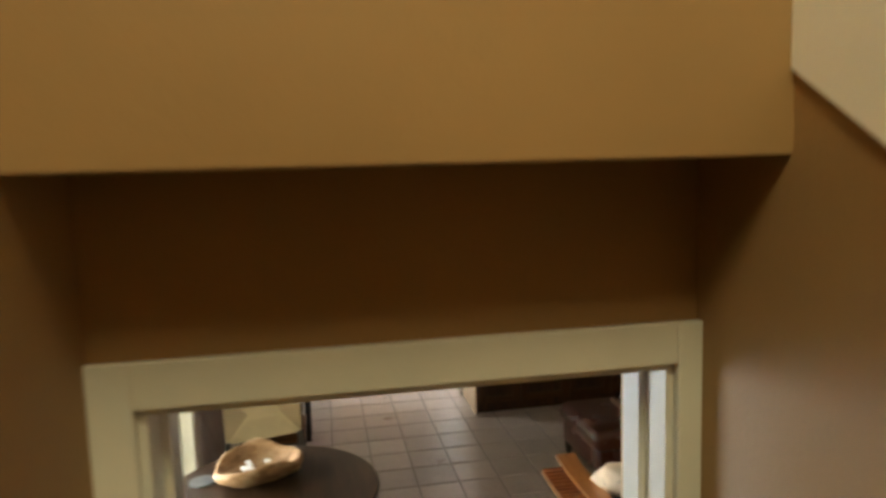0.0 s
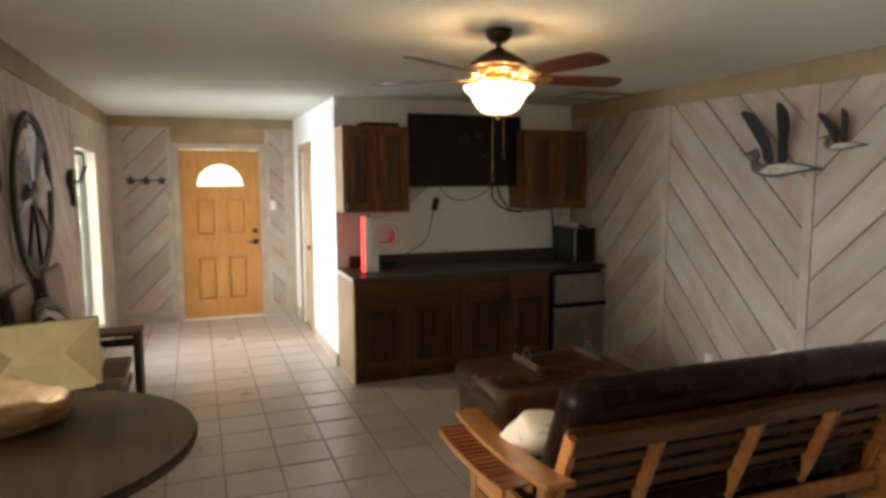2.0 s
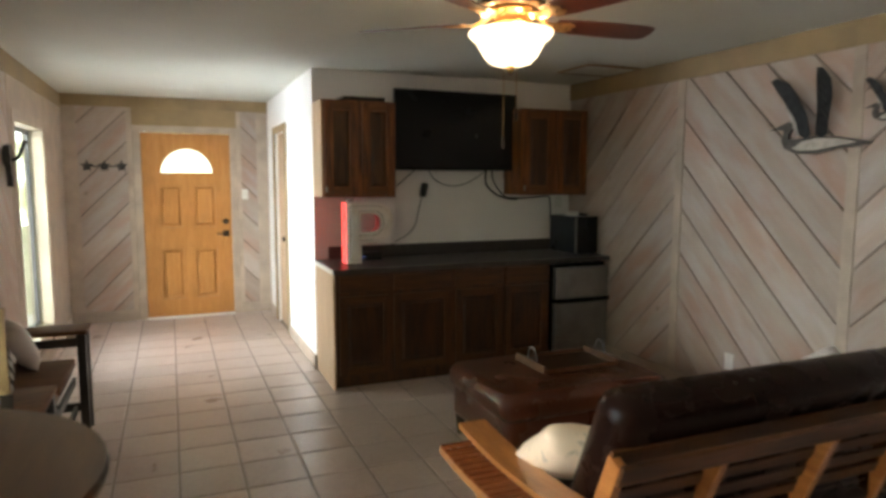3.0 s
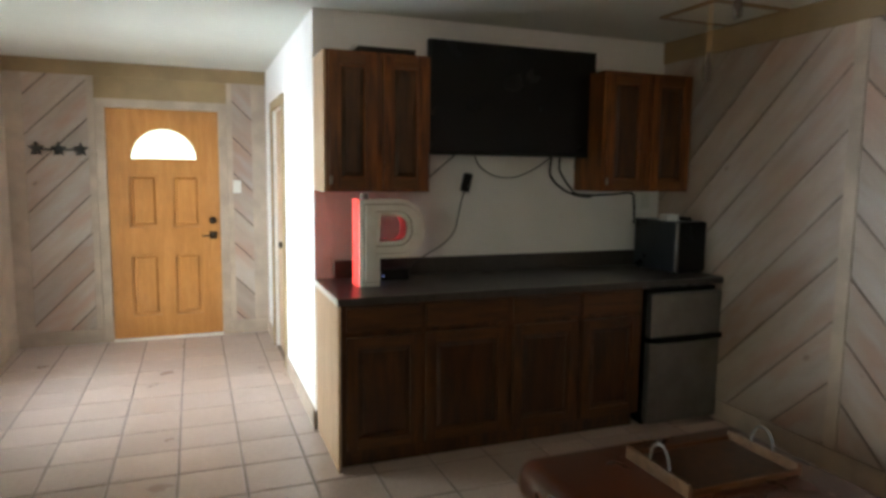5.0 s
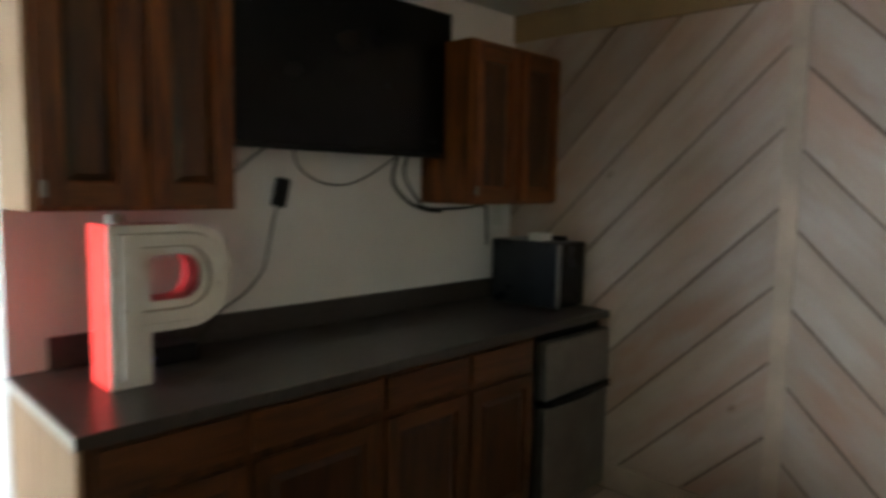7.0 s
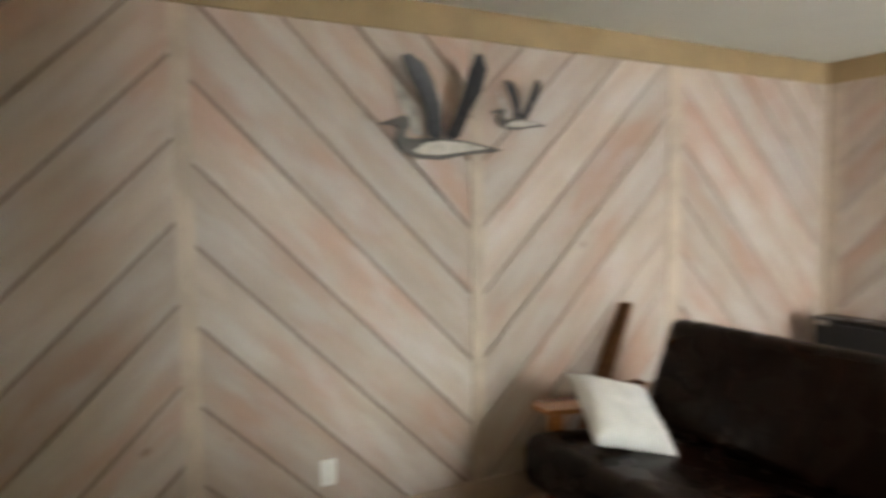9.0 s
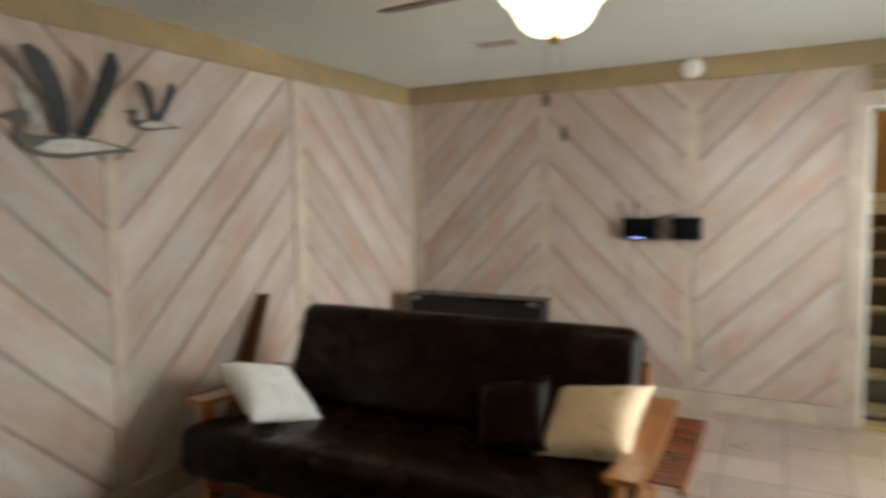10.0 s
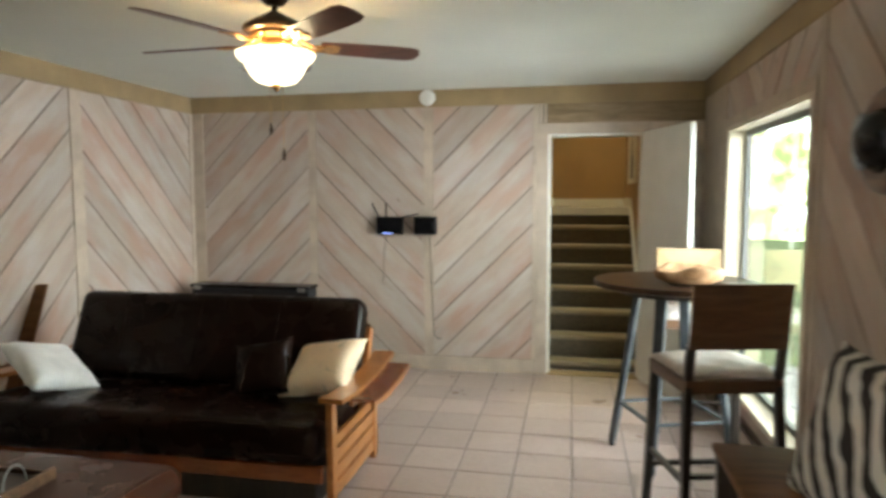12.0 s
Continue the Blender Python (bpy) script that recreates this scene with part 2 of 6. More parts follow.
M = {
    "board": mat_boards(),
    "tile": mat_tile(),
    "grout": mat_plain("grout", (0.29, 0.235, 0.20), 0.85, spread=0.2, scale=9),
    "trim": mat_plain("tan_trim", (0.31, 0.22, 0.11), 0.6, spread=0.16, scale=3, relief=0.2, fine=40, amount=0.05),
    "batten": mat_plain("pickled_trim", (0.44, 0.35, 0.27), 0.6, spread=0.14, scale=5, relief=0.2, fine=40, amount=0.05),
    "header": mat_wood("knotty_header_board", (0.17, 0.11, 0.05), (0.27, 0.185, 0.095), (0.34, 0.25, 0.15), 0.6, (1.5, 9, 9), 0.0, 0.05, 0.7),
    "backing": mat_plain("panel_backing", (0.13, 0.09, 0.065), 0.8),
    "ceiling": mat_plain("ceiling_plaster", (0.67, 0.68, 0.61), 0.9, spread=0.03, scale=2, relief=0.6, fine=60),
    "white_wall": mat_plain("white_wall_paint", (0.87, 0.845, 0.825), 0.6, spread=0.03, scale=3, relief=0.25, fine=90),
    "brown_wall": mat_plain("brown_wall_paint", (0.33, 0.20, 0.085), 0.6, spread=0.06, scale=2, relief=0.3, fine=80),
    "white_paint": mat_plain("white_gloss_paint", (0.70, 0.69, 0.64), 0.35, spread=0.05, scale=4, relief=0.1),
    "oak": mat_wood("golden_oak", (0.45, 0.19, 0.044), (0.51, 0.225, 0.055), (0.56, 0.265, 0.075), 0.35, (9, 9, 0.9), 0.2, 0.02, 0.0, 0.05),
    "lit_edge": mat_wood("yellow_wood_window_lit", (0.60, 0.40, 0.15), (0.70, 0.49, 0.20), (0.78, 0.57, 0.27), 0.5, (9, 9, 0.9), 0.0, 0.02, 0.0, 0.05),
    "lining": mat_plain("yellowed_window_lining", (0.46, 0.395, 0.28), 0.6, spread=0.12, scale=4, relief=0.15, fine=40),
    "oak_pale": mat_wood("pale_maple_panel", (0.40, 0.25, 0.14), (0.52, 0.35, 0.21), (0.6, 0.42, 0.27), 0.45, (14, 14, 1.0), 0.0, 0.04),
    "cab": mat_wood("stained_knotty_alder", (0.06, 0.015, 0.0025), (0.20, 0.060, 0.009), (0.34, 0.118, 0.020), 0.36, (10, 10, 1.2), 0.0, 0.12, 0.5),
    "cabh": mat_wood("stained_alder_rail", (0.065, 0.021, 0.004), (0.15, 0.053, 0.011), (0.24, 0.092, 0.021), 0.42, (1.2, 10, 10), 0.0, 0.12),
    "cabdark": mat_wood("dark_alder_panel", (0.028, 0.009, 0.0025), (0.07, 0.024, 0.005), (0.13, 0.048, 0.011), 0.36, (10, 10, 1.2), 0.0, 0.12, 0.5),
    # Alder darkened to paint in the base cabinet's dimmer light; also futon, tray.
    "barcab": mat_wood("alder_base_shaded", (0.022, 0.007, 0.0015), (0.075, 0.024, 0.004), (0.14, 0.047, 0.009), 0.4, (10, 10, 1.2), 0.0, 0.1, 0.5),
    "barrail": mat_wood("dark_rail_wood_shaded", (0.03, 0.010, 0.002), (0.08, 0.027, 0.005), (0.14, 0.048, 0.01), 0.4, (1.2, 10, 10), 0.0, 0.1),
    "barpanel": mat_wood("dark_panel_wood_shaded", (0.015, 0.005, 0.0013), (0.045, 0.014, 0.003), (0.085, 0.029, 0.006), 0.36, (10, 10, 1.2), 0.0, 0.1, 0.5),
    "tread": mat_wood("pale_tan_tread", (0.20, 0.15, 0.085), (0.26, 0.20, 0.12), (0.31, 0.24, 0.15), 0.6, (1.2, 8, 8), 0.0, 0.04),
    "futwood": mat_wood("honey_futon_wood", (0.27, 0.09, 0.02), (0.40, 0.15, 0.036), (0.50, 0.21, 0.06), 0.28, (8, 1.5, 8), 0.4, 0.06),
    "redwood": mat_wood("red_brown_lath", (0.16, 0.04, 0.012), (0.26, 0.075, 0.022), (0.34, 0.11, 0.035), 0.25, (1.5, 8, 8), 0.5, 0.08),
    "tablewood": mat_wood("dark_table_wood", (0.020, 0.009, 0.004), (0.038, 0.018, 0.008), (0.065, 0.032, 0.015), 0.36, (10, 1.2, 10), 0.0, 0.03, spec=0.3),
    "chairwood": mat_wood("brown_chair_wood", (0.07, 0.034, 0.017), (0.135, 0.066, 0.032), (0.21, 0.11, 0.056), 0.4, (1.4, 10, 10), 0.2, 0.05),
    "backwood": mat_plain("pinkish_brown_hide", (0.25, 0.135, 0.085), 0.6, spread=0.15, scale=5, relief=0.2),
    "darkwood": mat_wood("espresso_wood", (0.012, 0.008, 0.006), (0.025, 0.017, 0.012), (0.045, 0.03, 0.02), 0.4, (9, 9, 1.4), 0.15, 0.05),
    "leather": mat_plain("dark_brown_leather", (0.010, 0.0035, 0.002), 0.27, spread=0.05, scale=7, relief=0.12, fine=70, spec=0.15),
    "oxblood": mat_plain("oxblood_leather", (0.062, 0.016, 0.0065), 0.27, spread=0.09, scale=2.5, relief=0.1, fine=70, spec=0.4, coat=0.1),
    "counter": mat_plain("dark_laminate", (0.055, 0.046, 0.041), 0.32, spread=0.14, scale=40, relief=0.1),
    "black": mat_plain("black_plastic", (0.004, 0.004, 0.005), 0.25, spread=0.2, relief=0.0, spec=0.3),
    "matt_black": mat_plain("matt_black", (0.007, 0.007, 0.008), 0.5, spread=0.2, spec=0.3),
    "micro": mat_plain("dark_grey_metal_case", (0.02, 0.024, 0.032), 0.3, 0.3, spread=0.2),
    "steel": mat_plain("brushed_steel", (0.30, 0.29, 0.27), 0.35, 0.9, spread=0.12, scale=8),
    "iron": mat_plain("dark_iron", (0.055, 0.052, 0.05), 0.45, 0.7, spread=0.4, scale=14, relief=0.3),
    "grey_iron": mat_plain("grey_blue_steel", (0.075, 0.085, 0.095), 0.4, 0.6, spread=0.2, scale=12),
    "galv": mat_plain("weathered_galvanised", (0.30, 0.31, 0.32), 0.4, 0.7, spread=0.35, scale=10, relief=0.3),
    "bronze": mat_plain("dark_bronze", (0.05, 0.032, 0.02), 0.35, 0.7, spread=0.3),
    "brass": mat_plain("antique_brass", (0.5, 0.30, 0.12), 0.3, 0.8, spread=0.2),
    "white_cloth": mat_plain("white_cloth", (0.80, 0.78, 0.76), 0.9, spread=0.08, scale=9, relief=0.4, fine=250),
    "cream_cloth": mat_print("cream_print_cloth", (0.86, 0.665, 0.46), (0.34, 0.27, 0.20)),
    "tan_dark": mat_plain("tan_vinyl_fold_shade", (0.33, 0.22, 0.105), 0.5, spread=0.15, scale=6, relief=0.2),
    "tan_leather": mat_plain("tan_vinyl", (0.44, 0.31, 0.155), 0.45, spread=0.12, scale=6, relief=0.2),
    "seat_cloth": mat_plain("pale_seat_cloth", (0.58, 0.52, 0.47), 0.8, spread=0.2, scale=7, relief=0.3, fine=150),
    "bowlwood": mat_wood("raw_teak_root", (0.22, 0.10, 0.035), (0.42, 0.23, 0.10), (0.62, 0.42, 0.24), 0.6, (5, 5, 9), 0.0, 0.0, 0.5, 0.6),
    "carpet": mat_plain("brown_stair_carpet", (0.10, 0.076, 0.045), 0.95, spread=0.25, scale=40, relief=1.0, fine=300),
    "letter": mat_chipped(),
    "groove_shade": mat_plain("cream_paint_groove_shade", (0.33, 0.26, 0.19), 0.7, spread=0.35, scale=14, relief=0.3),
    "red": mat_plain("red_enamel", (0.5, 0.03, 0.03), 0.35, spread=0.2),
    "red_glow": mat_glow("red_neon_side", (1.0, 0.06, 0.045), 1.25),
    "lamp_glass": mat_glow("lit_alabaster_glass", (1.0, 0.80, 0.50), 3.2),
    "led": mat_glow("blue_indicator", (0.3, 0.4, 1.0), 2.0),
    "white_plastic": mat_plain("white_plastic", (0.72, 0.71, 0.67), 0.4, spread=0.04),
    "cable": mat_plain("black_cable", (0.01, 0.01, 0.01), 0.5),
    "glass": mat_glass(),
    "frosted": mat_glass("frosted_glass", 0.7),
    "bladewood": mat_wood("red_brown_blade", (0.06, 0.014, 0.008), (0.11, 0.026, 0.014), (0.16, 0.045, 0.022), 0.3, (1.4, 10, 10), 0.3, 0.03),
    "armwood": mat_wood("worn_brown_arm", (0.09, 0.036, 0.012), (0.15, 0.064, 0.022), (0.20, 0.092, 0.035), 0.55, (1.4, 8, 8), 0.0, 0.05, spec=0.15),
    "concrete": mat_plain("pale_concrete", (0.46, 0.45, 0.42), 0.85, spread=0.12, scale=4, relief=0.5, fine=30),
    "zebra": mat_stripes(),
    "far": mat_backdrop(),
    "grass": mat_plain("grass_ground", (0.14, 0.17, 0.08), 0.9, spread=0.4, scale=3, relief=1.0, fine=20),
    "bark": mat_plain("bark", (0.14, 0.11, 0.08), 0.9, spread=0.3, scale=8, relief=1.0, fine=25),
    "black_feather": mat_plain("blackened_metal_wing", (0.02, 0.02, 0.022), 0.45, 0.3, spread=0.5, scale=25, relief=0.5, fine=60),
    "pale_metal": mat_plain("whitewashed_metal", (0.36, 0.32, 0.28), 0.5, 0.2, spread=0.3, scale=18),
    "bird_grey": mat_plain("tarnished_grey_metal", (0.075, 0.065, 0.055), 0.5, 0.2, spread=0.35, scale=20),
    "bird_white": mat_plain("white_painted_metal", (0.45, 0.40, 0.34), 0.5, 0.0, spread=0.2, scale=18),
    "rail": mat_plain("window_frame_alu", (0.10, 0.10, 0.095), 0.4, 0.5),
}


# ---- mesh helpers ----
def empty(name, at=(0, 0, 0), rz=0.0, label="", category="", group=""):
    ob = new(name)
    ob.empty_display_size = 0.05
    ob.matrix_world = pose(*at, 0, 0, rz)
    return tagged(ob, label, category, group)


def mesh_from(bm, name, material, smooth=False):
    me = bpy.data.meshes.new(name)
    bmesh.ops.recalc_face_normals(bm, faces=bm.faces)
    bm.to_mesh(me)
    bm.free()
    me.materials.append(M[material])
    if smooth:
        for p in me.polygons:
            p.use_smooth = True
    return me


def part(name, bm, material, parent=None, label="", smooth=False):
    ob = new(name, mesh_from(bm, name, material, smooth))
    if parent:
        ob.parent = parent
    if label:
        ob["label"] = label
    return ob


def struct(name, bm, material, label="", smooth=False):
    return tagged(part(name, bm, material, None, label, smooth), kind="structure")


def box(bm, x0, x1, y0, y1, z0, z1, bevel=0.0, m=None):
    r = bmesh.ops.create_cube(bm, size=1.0)
    vs = r["verts"]
    bmesh.ops.scale(bm, vec=(x1 - x0, y1 - y0, z1 - z0), verts=vs)
    bmesh.ops.translate(bm, vec=((x0 + x1) / 2, (y0 + y1) / 2, (z0 + z1) / 2), verts=vs)
    if bevel:
        es = list({e for v in vs for e in v.link_edges})
        r = bmesh.ops.bevel(bm, geom=es, offset=bevel, segments=2, affect="EDGES", profile=0.6)
        vs = list({v for f in r["faces"] for v in f.verts} | {v for v in vs if v.is_valid})
    if m is not None:
        bmesh.ops.transform(bm, matrix=m, verts=vs)
    return vs


def boxed(*args, **kw):
    bm = bmesh.new()
    box(bm, *args, **kw)
    return bm


def rod(bm, a, b, r0, r1=None, seg=12, squash=None):
    """A round bar from a to b."""
    a, b = Vector(a), Vector(b)
    d = b - a
    q = d.to_track_quat("Z", "Y").to_matrix().to_4x4()
    m = Matrix.Translation((a + b) / 2) @ q
    if squash:
        m = m @ Matrix.Diagonal((*squash, 1, 1))
    bmesh.ops.create_cone(bm, cap_ends=True, segments=seg, radius1=r0, radius2=r0 if r1 is None else r1, depth=d.length, matrix=m)


def bar(bm, a, b, w, t, up=(0, 0, 1), bevel=0.003):
    """A square bar from a to b, w wide and t thick."""
    a, b = Vector(a), Vector(b)
    z = (b - a).normalized()
    x = Vector(up).cross(z)
    x = x.normalized() if x.length > 1e-4 else Vector((1, 0, 0))
    y = z.cross(x)
    m = Matrix(((x.x, y.x, z.x, 0), (x.y, y.y, z.y, 0), (x.z, y.z, z.z, 0), (0, 0, 0, 1)))
    L = (b - a).length
    box(bm, -w / 2, w / 2, -t / 2, t / 2, -L / 2, L / 2, bevel, Matrix.Translation((a + b) / 2) @ m)


def lathe(bm, profile, seg=32, m=None):
    """Turn a profile of (radius, z) round the z axis."""
    rings = []
    for r, z in profile:
        ring = []
        for i in range(seg):
            a = 2 * math.pi * i / seg
            v = Vector((max(r, 1e-4) * math.cos(a), max(r, 1e-4) * math.sin(a), z))
            ring.append(bm.verts.new(m @ v if m is not None else v))
        rings.append(ring)
    for r0, r1 in zip(rings, rings[1:]):
        for i in range(seg):
            j = (i + 1) % seg
            bm.faces.new((r0[i], r0[j], r1[j], r1[i]))
    bm.faces.new(rings[0][::-1])
    bm.faces.new(rings[-1])


def prism(bm, pts, t0, t1, m=None):
    """A flat outline in x and y, pushed from z = t0 to t1."""
    lo = [bm.verts.new(Vector((x, y, t0))) for x, y in pts]
    hi = [bm.verts.new(Vector((x, y, t1))) for x, y in pts]
    bm.faces.new(lo[::-1])
    bm.faces.new(hi)
    n = len(pts)
    for i in range(n):
        j = (i + 1) % n
        bm.faces.new((lo[i], lo[j], hi[j], hi[i]))
    if m is not None:
        bmesh.ops.transform(bm, matrix=m, verts=lo + hi)
    return lo + hi


def tube(bm, pts, r, seg=6):
    """A cable through the points."""
    pts = [Vector(p) for p in pts]
    rings = []
    for i, p in enumerate(pts):
        d = (pts[min(i + 1, len(pts) - 1)] - pts[max(i - 1, 0)]).normalized()
        s = d.cross(Vector((0.3, 0.9, 0.2))).normalized()
        u = d.cross(s)
        rings.append([bm.verts.new(p + r * (math.cos(2 * math.pi * k / seg) * s + math.sin(2 * math.pi * k / seg) * u)) for k in range(seg)])
    for a, b in zip(rings, rings[1:]):
        for k in range(seg):
            bm.faces.new((a[k], a[(k + 1) % seg], b[(k + 1) % seg], b[k]))
    bm.faces.new(rings[0][::-1])
    bm.faces.new(rings[-1])


def curve_pts(ctrl, n=8):
    """Smooth points through the controls (Catmull-Rom)."""
    c = [Vector(p) for p in ctrl]
    c = [c[0]] + c + [c[-1]]
    out = []
    for i in range(1, len(c) - 2):
        for k in range(n):
            t = k / n
            out.append(0.5 * (2 * c[i] + (c[i + 1] - c[i - 1]) * t + (2 * c[i - 1] - 5 * c[i] + 4 * c[i + 1] - c[i + 2]) * t * t
                              + (3 * c[i] - c[i - 1] - 3 * c[i + 1] + c[i + 2]) * t ** 3))
    out.append(c[-2])
    return out


def cushion(bm, w, d, h, m=None, n=14, pinch=0.12, wrinkle=0.006, seed=0.0):
    """A pillow: thick in the middle, thin at the seams, corners drawn out."""
    grid = {}
    for s in (1, -1):
        for i in range(n + 1):
            for j in range(n + 1):
                u, v = 2 * i / n - 1, 2 * j / n - 1
                edge = i in (0, n) or j in (0, n)
                if s < 0 and edge:
                    grid[s, i, j] = grid[1, i, j]
                    continue
                puff = ((1 - u ** 4) * (1 - v ** 4)) ** 0.5
                x = u * w / 2 * (1 - pinch * (1 - v * v) * abs(u))
                y = v * d / 2 * (1 - pinch * (1 - u * u) * abs(v))
                z = s * puff * h / 2 + wrinkle * noise.noise(Vector((u * 2.5 + seed, v * 2.5, s)))
                p = Vector((x, y, z))
                grid[s, i, j] = bm.verts.new(m @ p if m is not None else p)
    for s in (1, -1):
        for i in range(n):
            for j in range(n):
                f = (grid[s, i, j], grid[s, i + 1, j], grid[s, i + 1, j + 1], grid[s, i, j + 1])
                bm.faces.new(f if s > 0 else f[::-1])


def soft_box(bm, x0, x1, y0, y1, z0, z1, r, m=None, n=4, bulge=0.0):
    """A padded block with rounded edges."""
    vs = box(bm, x0, x1, y0, y1, z0, z1)
    es = list({e for v in vs for e in v.link_edges})
    res = bmesh.ops.bevel(bm, geom=es, offset=r, segments=n, affect="EDGES", profile=0.5)
    vs = list({v for f in res["faces"] for v in f.verts})
    if m is not None:
        bmesh.ops.transform(bm, matrix=m, verts=vs)
    return vs

# ---- room: floor, walls, ceiling ----
W, L_, AL, HALL, H = 4.515, 8.18, 5.60, 2.09, 2.44


def slab(name, material, *boxes, label=""):
    bm = bmesh.new()
    for b in boxes:
        box(bm, *b)
    return struct(name, bm, material, label)


floor = slab("floor", "grout", (-0.2, W + 0.2, -0.14, AL + 0.002, -0.12, -0.004), (-0.2, HALL + 0.1, AL + 0.002, L_ + 0.2, -0.12, -0.004), label="grey-brown grout bed of the tiled floor")
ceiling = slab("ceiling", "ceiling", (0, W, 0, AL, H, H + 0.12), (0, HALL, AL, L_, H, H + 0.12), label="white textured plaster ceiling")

# openings of the west wall: y0, y1, z0, z1
WIN = [(0.84, 2.40, 0.28, 1.98), (5.90, 7.08, 0.24, 2.0)]
bm = bmesh.new()
ys = [-0.14, WIN[0][0], WIN[0][1], WIN[1][0], WIN[1][1], L_ + 0.14]
for a, b in ((0, 1), (2, 3), (4, 5)):
    box(bm, -0.16, -0.012, ys[a], ys[b], -0.12, H + 0.12)
for y0, y1, z0, z1 in WIN:
    box(bm, -0.16, -0.012, y0, y1, -0.12, z0)
    box(bm, -0.16, -0.012, y0, y1, z1, H + 0.12)
wall_west = struct("wall_west", bm, "backing", "wall behind the diagonal boards, with two windows")

DO = (0.460, 1.236, 2.043)
wall_south = slab("wall_south", "backing", (-0.16, DO[0], -0.128, -0.012, -0.12, H + 0.12), (DO[1], W + 0.15, -0.128, -0.012, -0.12, H + 0.12),
                  (DO[0], DO[1], -0.128, -0.012, DO[2], H + 0.12), label="wall between the room and the stairwell")
wall_east = slab("wall_east", "backing", (W + 0.012, W + 0.15, -0.012, AL + 0.12, -0.12, H + 0.12), label="wall behind the long run of diagonal boards")
FD = (0.745, 1.665, 0.02, 2.06)
wall_north = slab("wall_north", "backing", (-0.012, FD[0] - 0.02, L_ + 0.012, L_ + 0.14, -0.12, H + 0.12), (FD[1] + 0.02, HALL + 0.12, L_ + 0.012, L_ + 0.14, -0.12, H + 0.12),
                  (FD[0] - 0.02, FD[1] + 0.02, L_ + 0.012, L_ + 0.14, FD[3] + 0.02, H + 0.12), label="wall round the front door")
HD = (6.93, 7.62, 2.04)
wall_hall = slab("wall_hall", "white_wall", (HALL, HALL + 0.12, AL, HD[0], -0.004, H), (HALL, HALL + 0.12, HD[1], L_, -0.004, H),
                 (HALL, HALL + 0.12, HD[0], HD[1], HD[2], H), label="smooth white painted hall wall")
wall_alcove = slab("wall_alcove", "white_wall", (HALL + 0.12, W + 0.012, AL, AL + 0.12, -0.004, H), label="white painted wall behind the wet bar")

# stairwell
SX0, SX1, SY1 = 0.41, 1.27, -2.6
slab("wall_stair_west", "brown_wall", (SX0 - 0.1, SX0, SY1, -0.129, -0.12, 4.6), label="brown painted stairwell wall")
slab("wall_stair_east", "brown_wall", (SX1, SX1 + 0.1, SY1, -0.129, -0.12, 4.6), label="brown painted stairwell wall")
slab("wall_stair_south", "brown_wall", (SX0 - 0.1, SX1 + 0.1, SY1 - 0.1, SY1, -0.12, 4.6), label="brown painted wall over the landing")
slab("wall_stair_north", "brown_wall", (SX0, DO[0], -0.14, -0.128, 0, H), (DO[1], SX1, -0.14, -0.128, 0, H), (DO[0], DO[1], -0.14, -0.128, DO[2], H),
     label="brown painted wall over the stair door")
slab("stair_bulkhead", "brown_wall", (SX0, SX1, -0.335, -0.1405, 2.341, 4.6), label="brown painted bulkhead over the foot of the stairs")
slab("ceiling_stair", "ceiling", (SX0 - 0.1, SX1 + 0.1, SY1 - 0.1, -0.1, 4.6, 4.7), label="white ceiling high over the stairs")
bm = bmesh.new()
prism(bm, [(-0.336, 2.44), (-0.72, 2.165), (-0.72, 4.5), (-0.336, 4.5)], 0, 0.006, Matrix(((0, 0, -1, SX1), (1, 0, 0, 0), (0, 1, 0, 0), (0, 0, 0, 1))))
struct("upper_wall_white", bm, "white_wall", "pale painted upper wall with a sloping lower edge")

# steps
stairs = empty("stairs", (0, 0, 0), label="straight flight of brown carpeted stairs going up from the doorway", category="stairs")
SY0, GOING, RISE, FIRST = -0.19, 0.22, 0.19, 0.075
TOPZ = FIRST + 7 * RISE
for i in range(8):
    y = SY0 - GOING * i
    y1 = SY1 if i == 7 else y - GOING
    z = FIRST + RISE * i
    bm = bmesh.new()
    box(bm, SX0 + 0.001, SX1 - 0.001, y1, y - 0.02, 0 if i == 0 else z - RISE - 0.02, z - 0.0425)
    part("riser", bm, "carpet", stairs, "dark brown carpeted riser")
    # Tread and nosing in a paler tan than the riser.
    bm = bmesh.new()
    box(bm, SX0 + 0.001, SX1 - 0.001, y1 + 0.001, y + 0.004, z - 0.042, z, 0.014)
    part("tread", bm, "tread", stairs, "tan tread with rounded nosing, paler than the riser")
bm = bmesh.new()
box(bm, SX0 + 0.016, SX1 - 0.016, SY0 - GOING * 7 + 0.005, SY0 - GOING * 7 + 0.024, TOPZ - 0.085, TOPZ + 0.008, 0.006)
part("landing_nosing", bm, "white_paint", stairs, "white painted board at the landing edge")
slab("threshold_floor", "tile", (SX0, SX1, -0.22, -0.128, -0.05, -0.003), label="tan tile strip at the foot of the stairs")
slab("threshold", "trim", (DO[0], DO[1], -0.128, -0.002, -0.004, 0.012), label="worn wooden threshold")
bm = bmesh.new()
box(bm, SX0, SX1, SY1, SY1 + 0.015, TOPZ + 0.002, TOPZ + 0.09, 0.003)
struct("baseboard_landing", bm, "white_paint", "white baseboard round the landing")
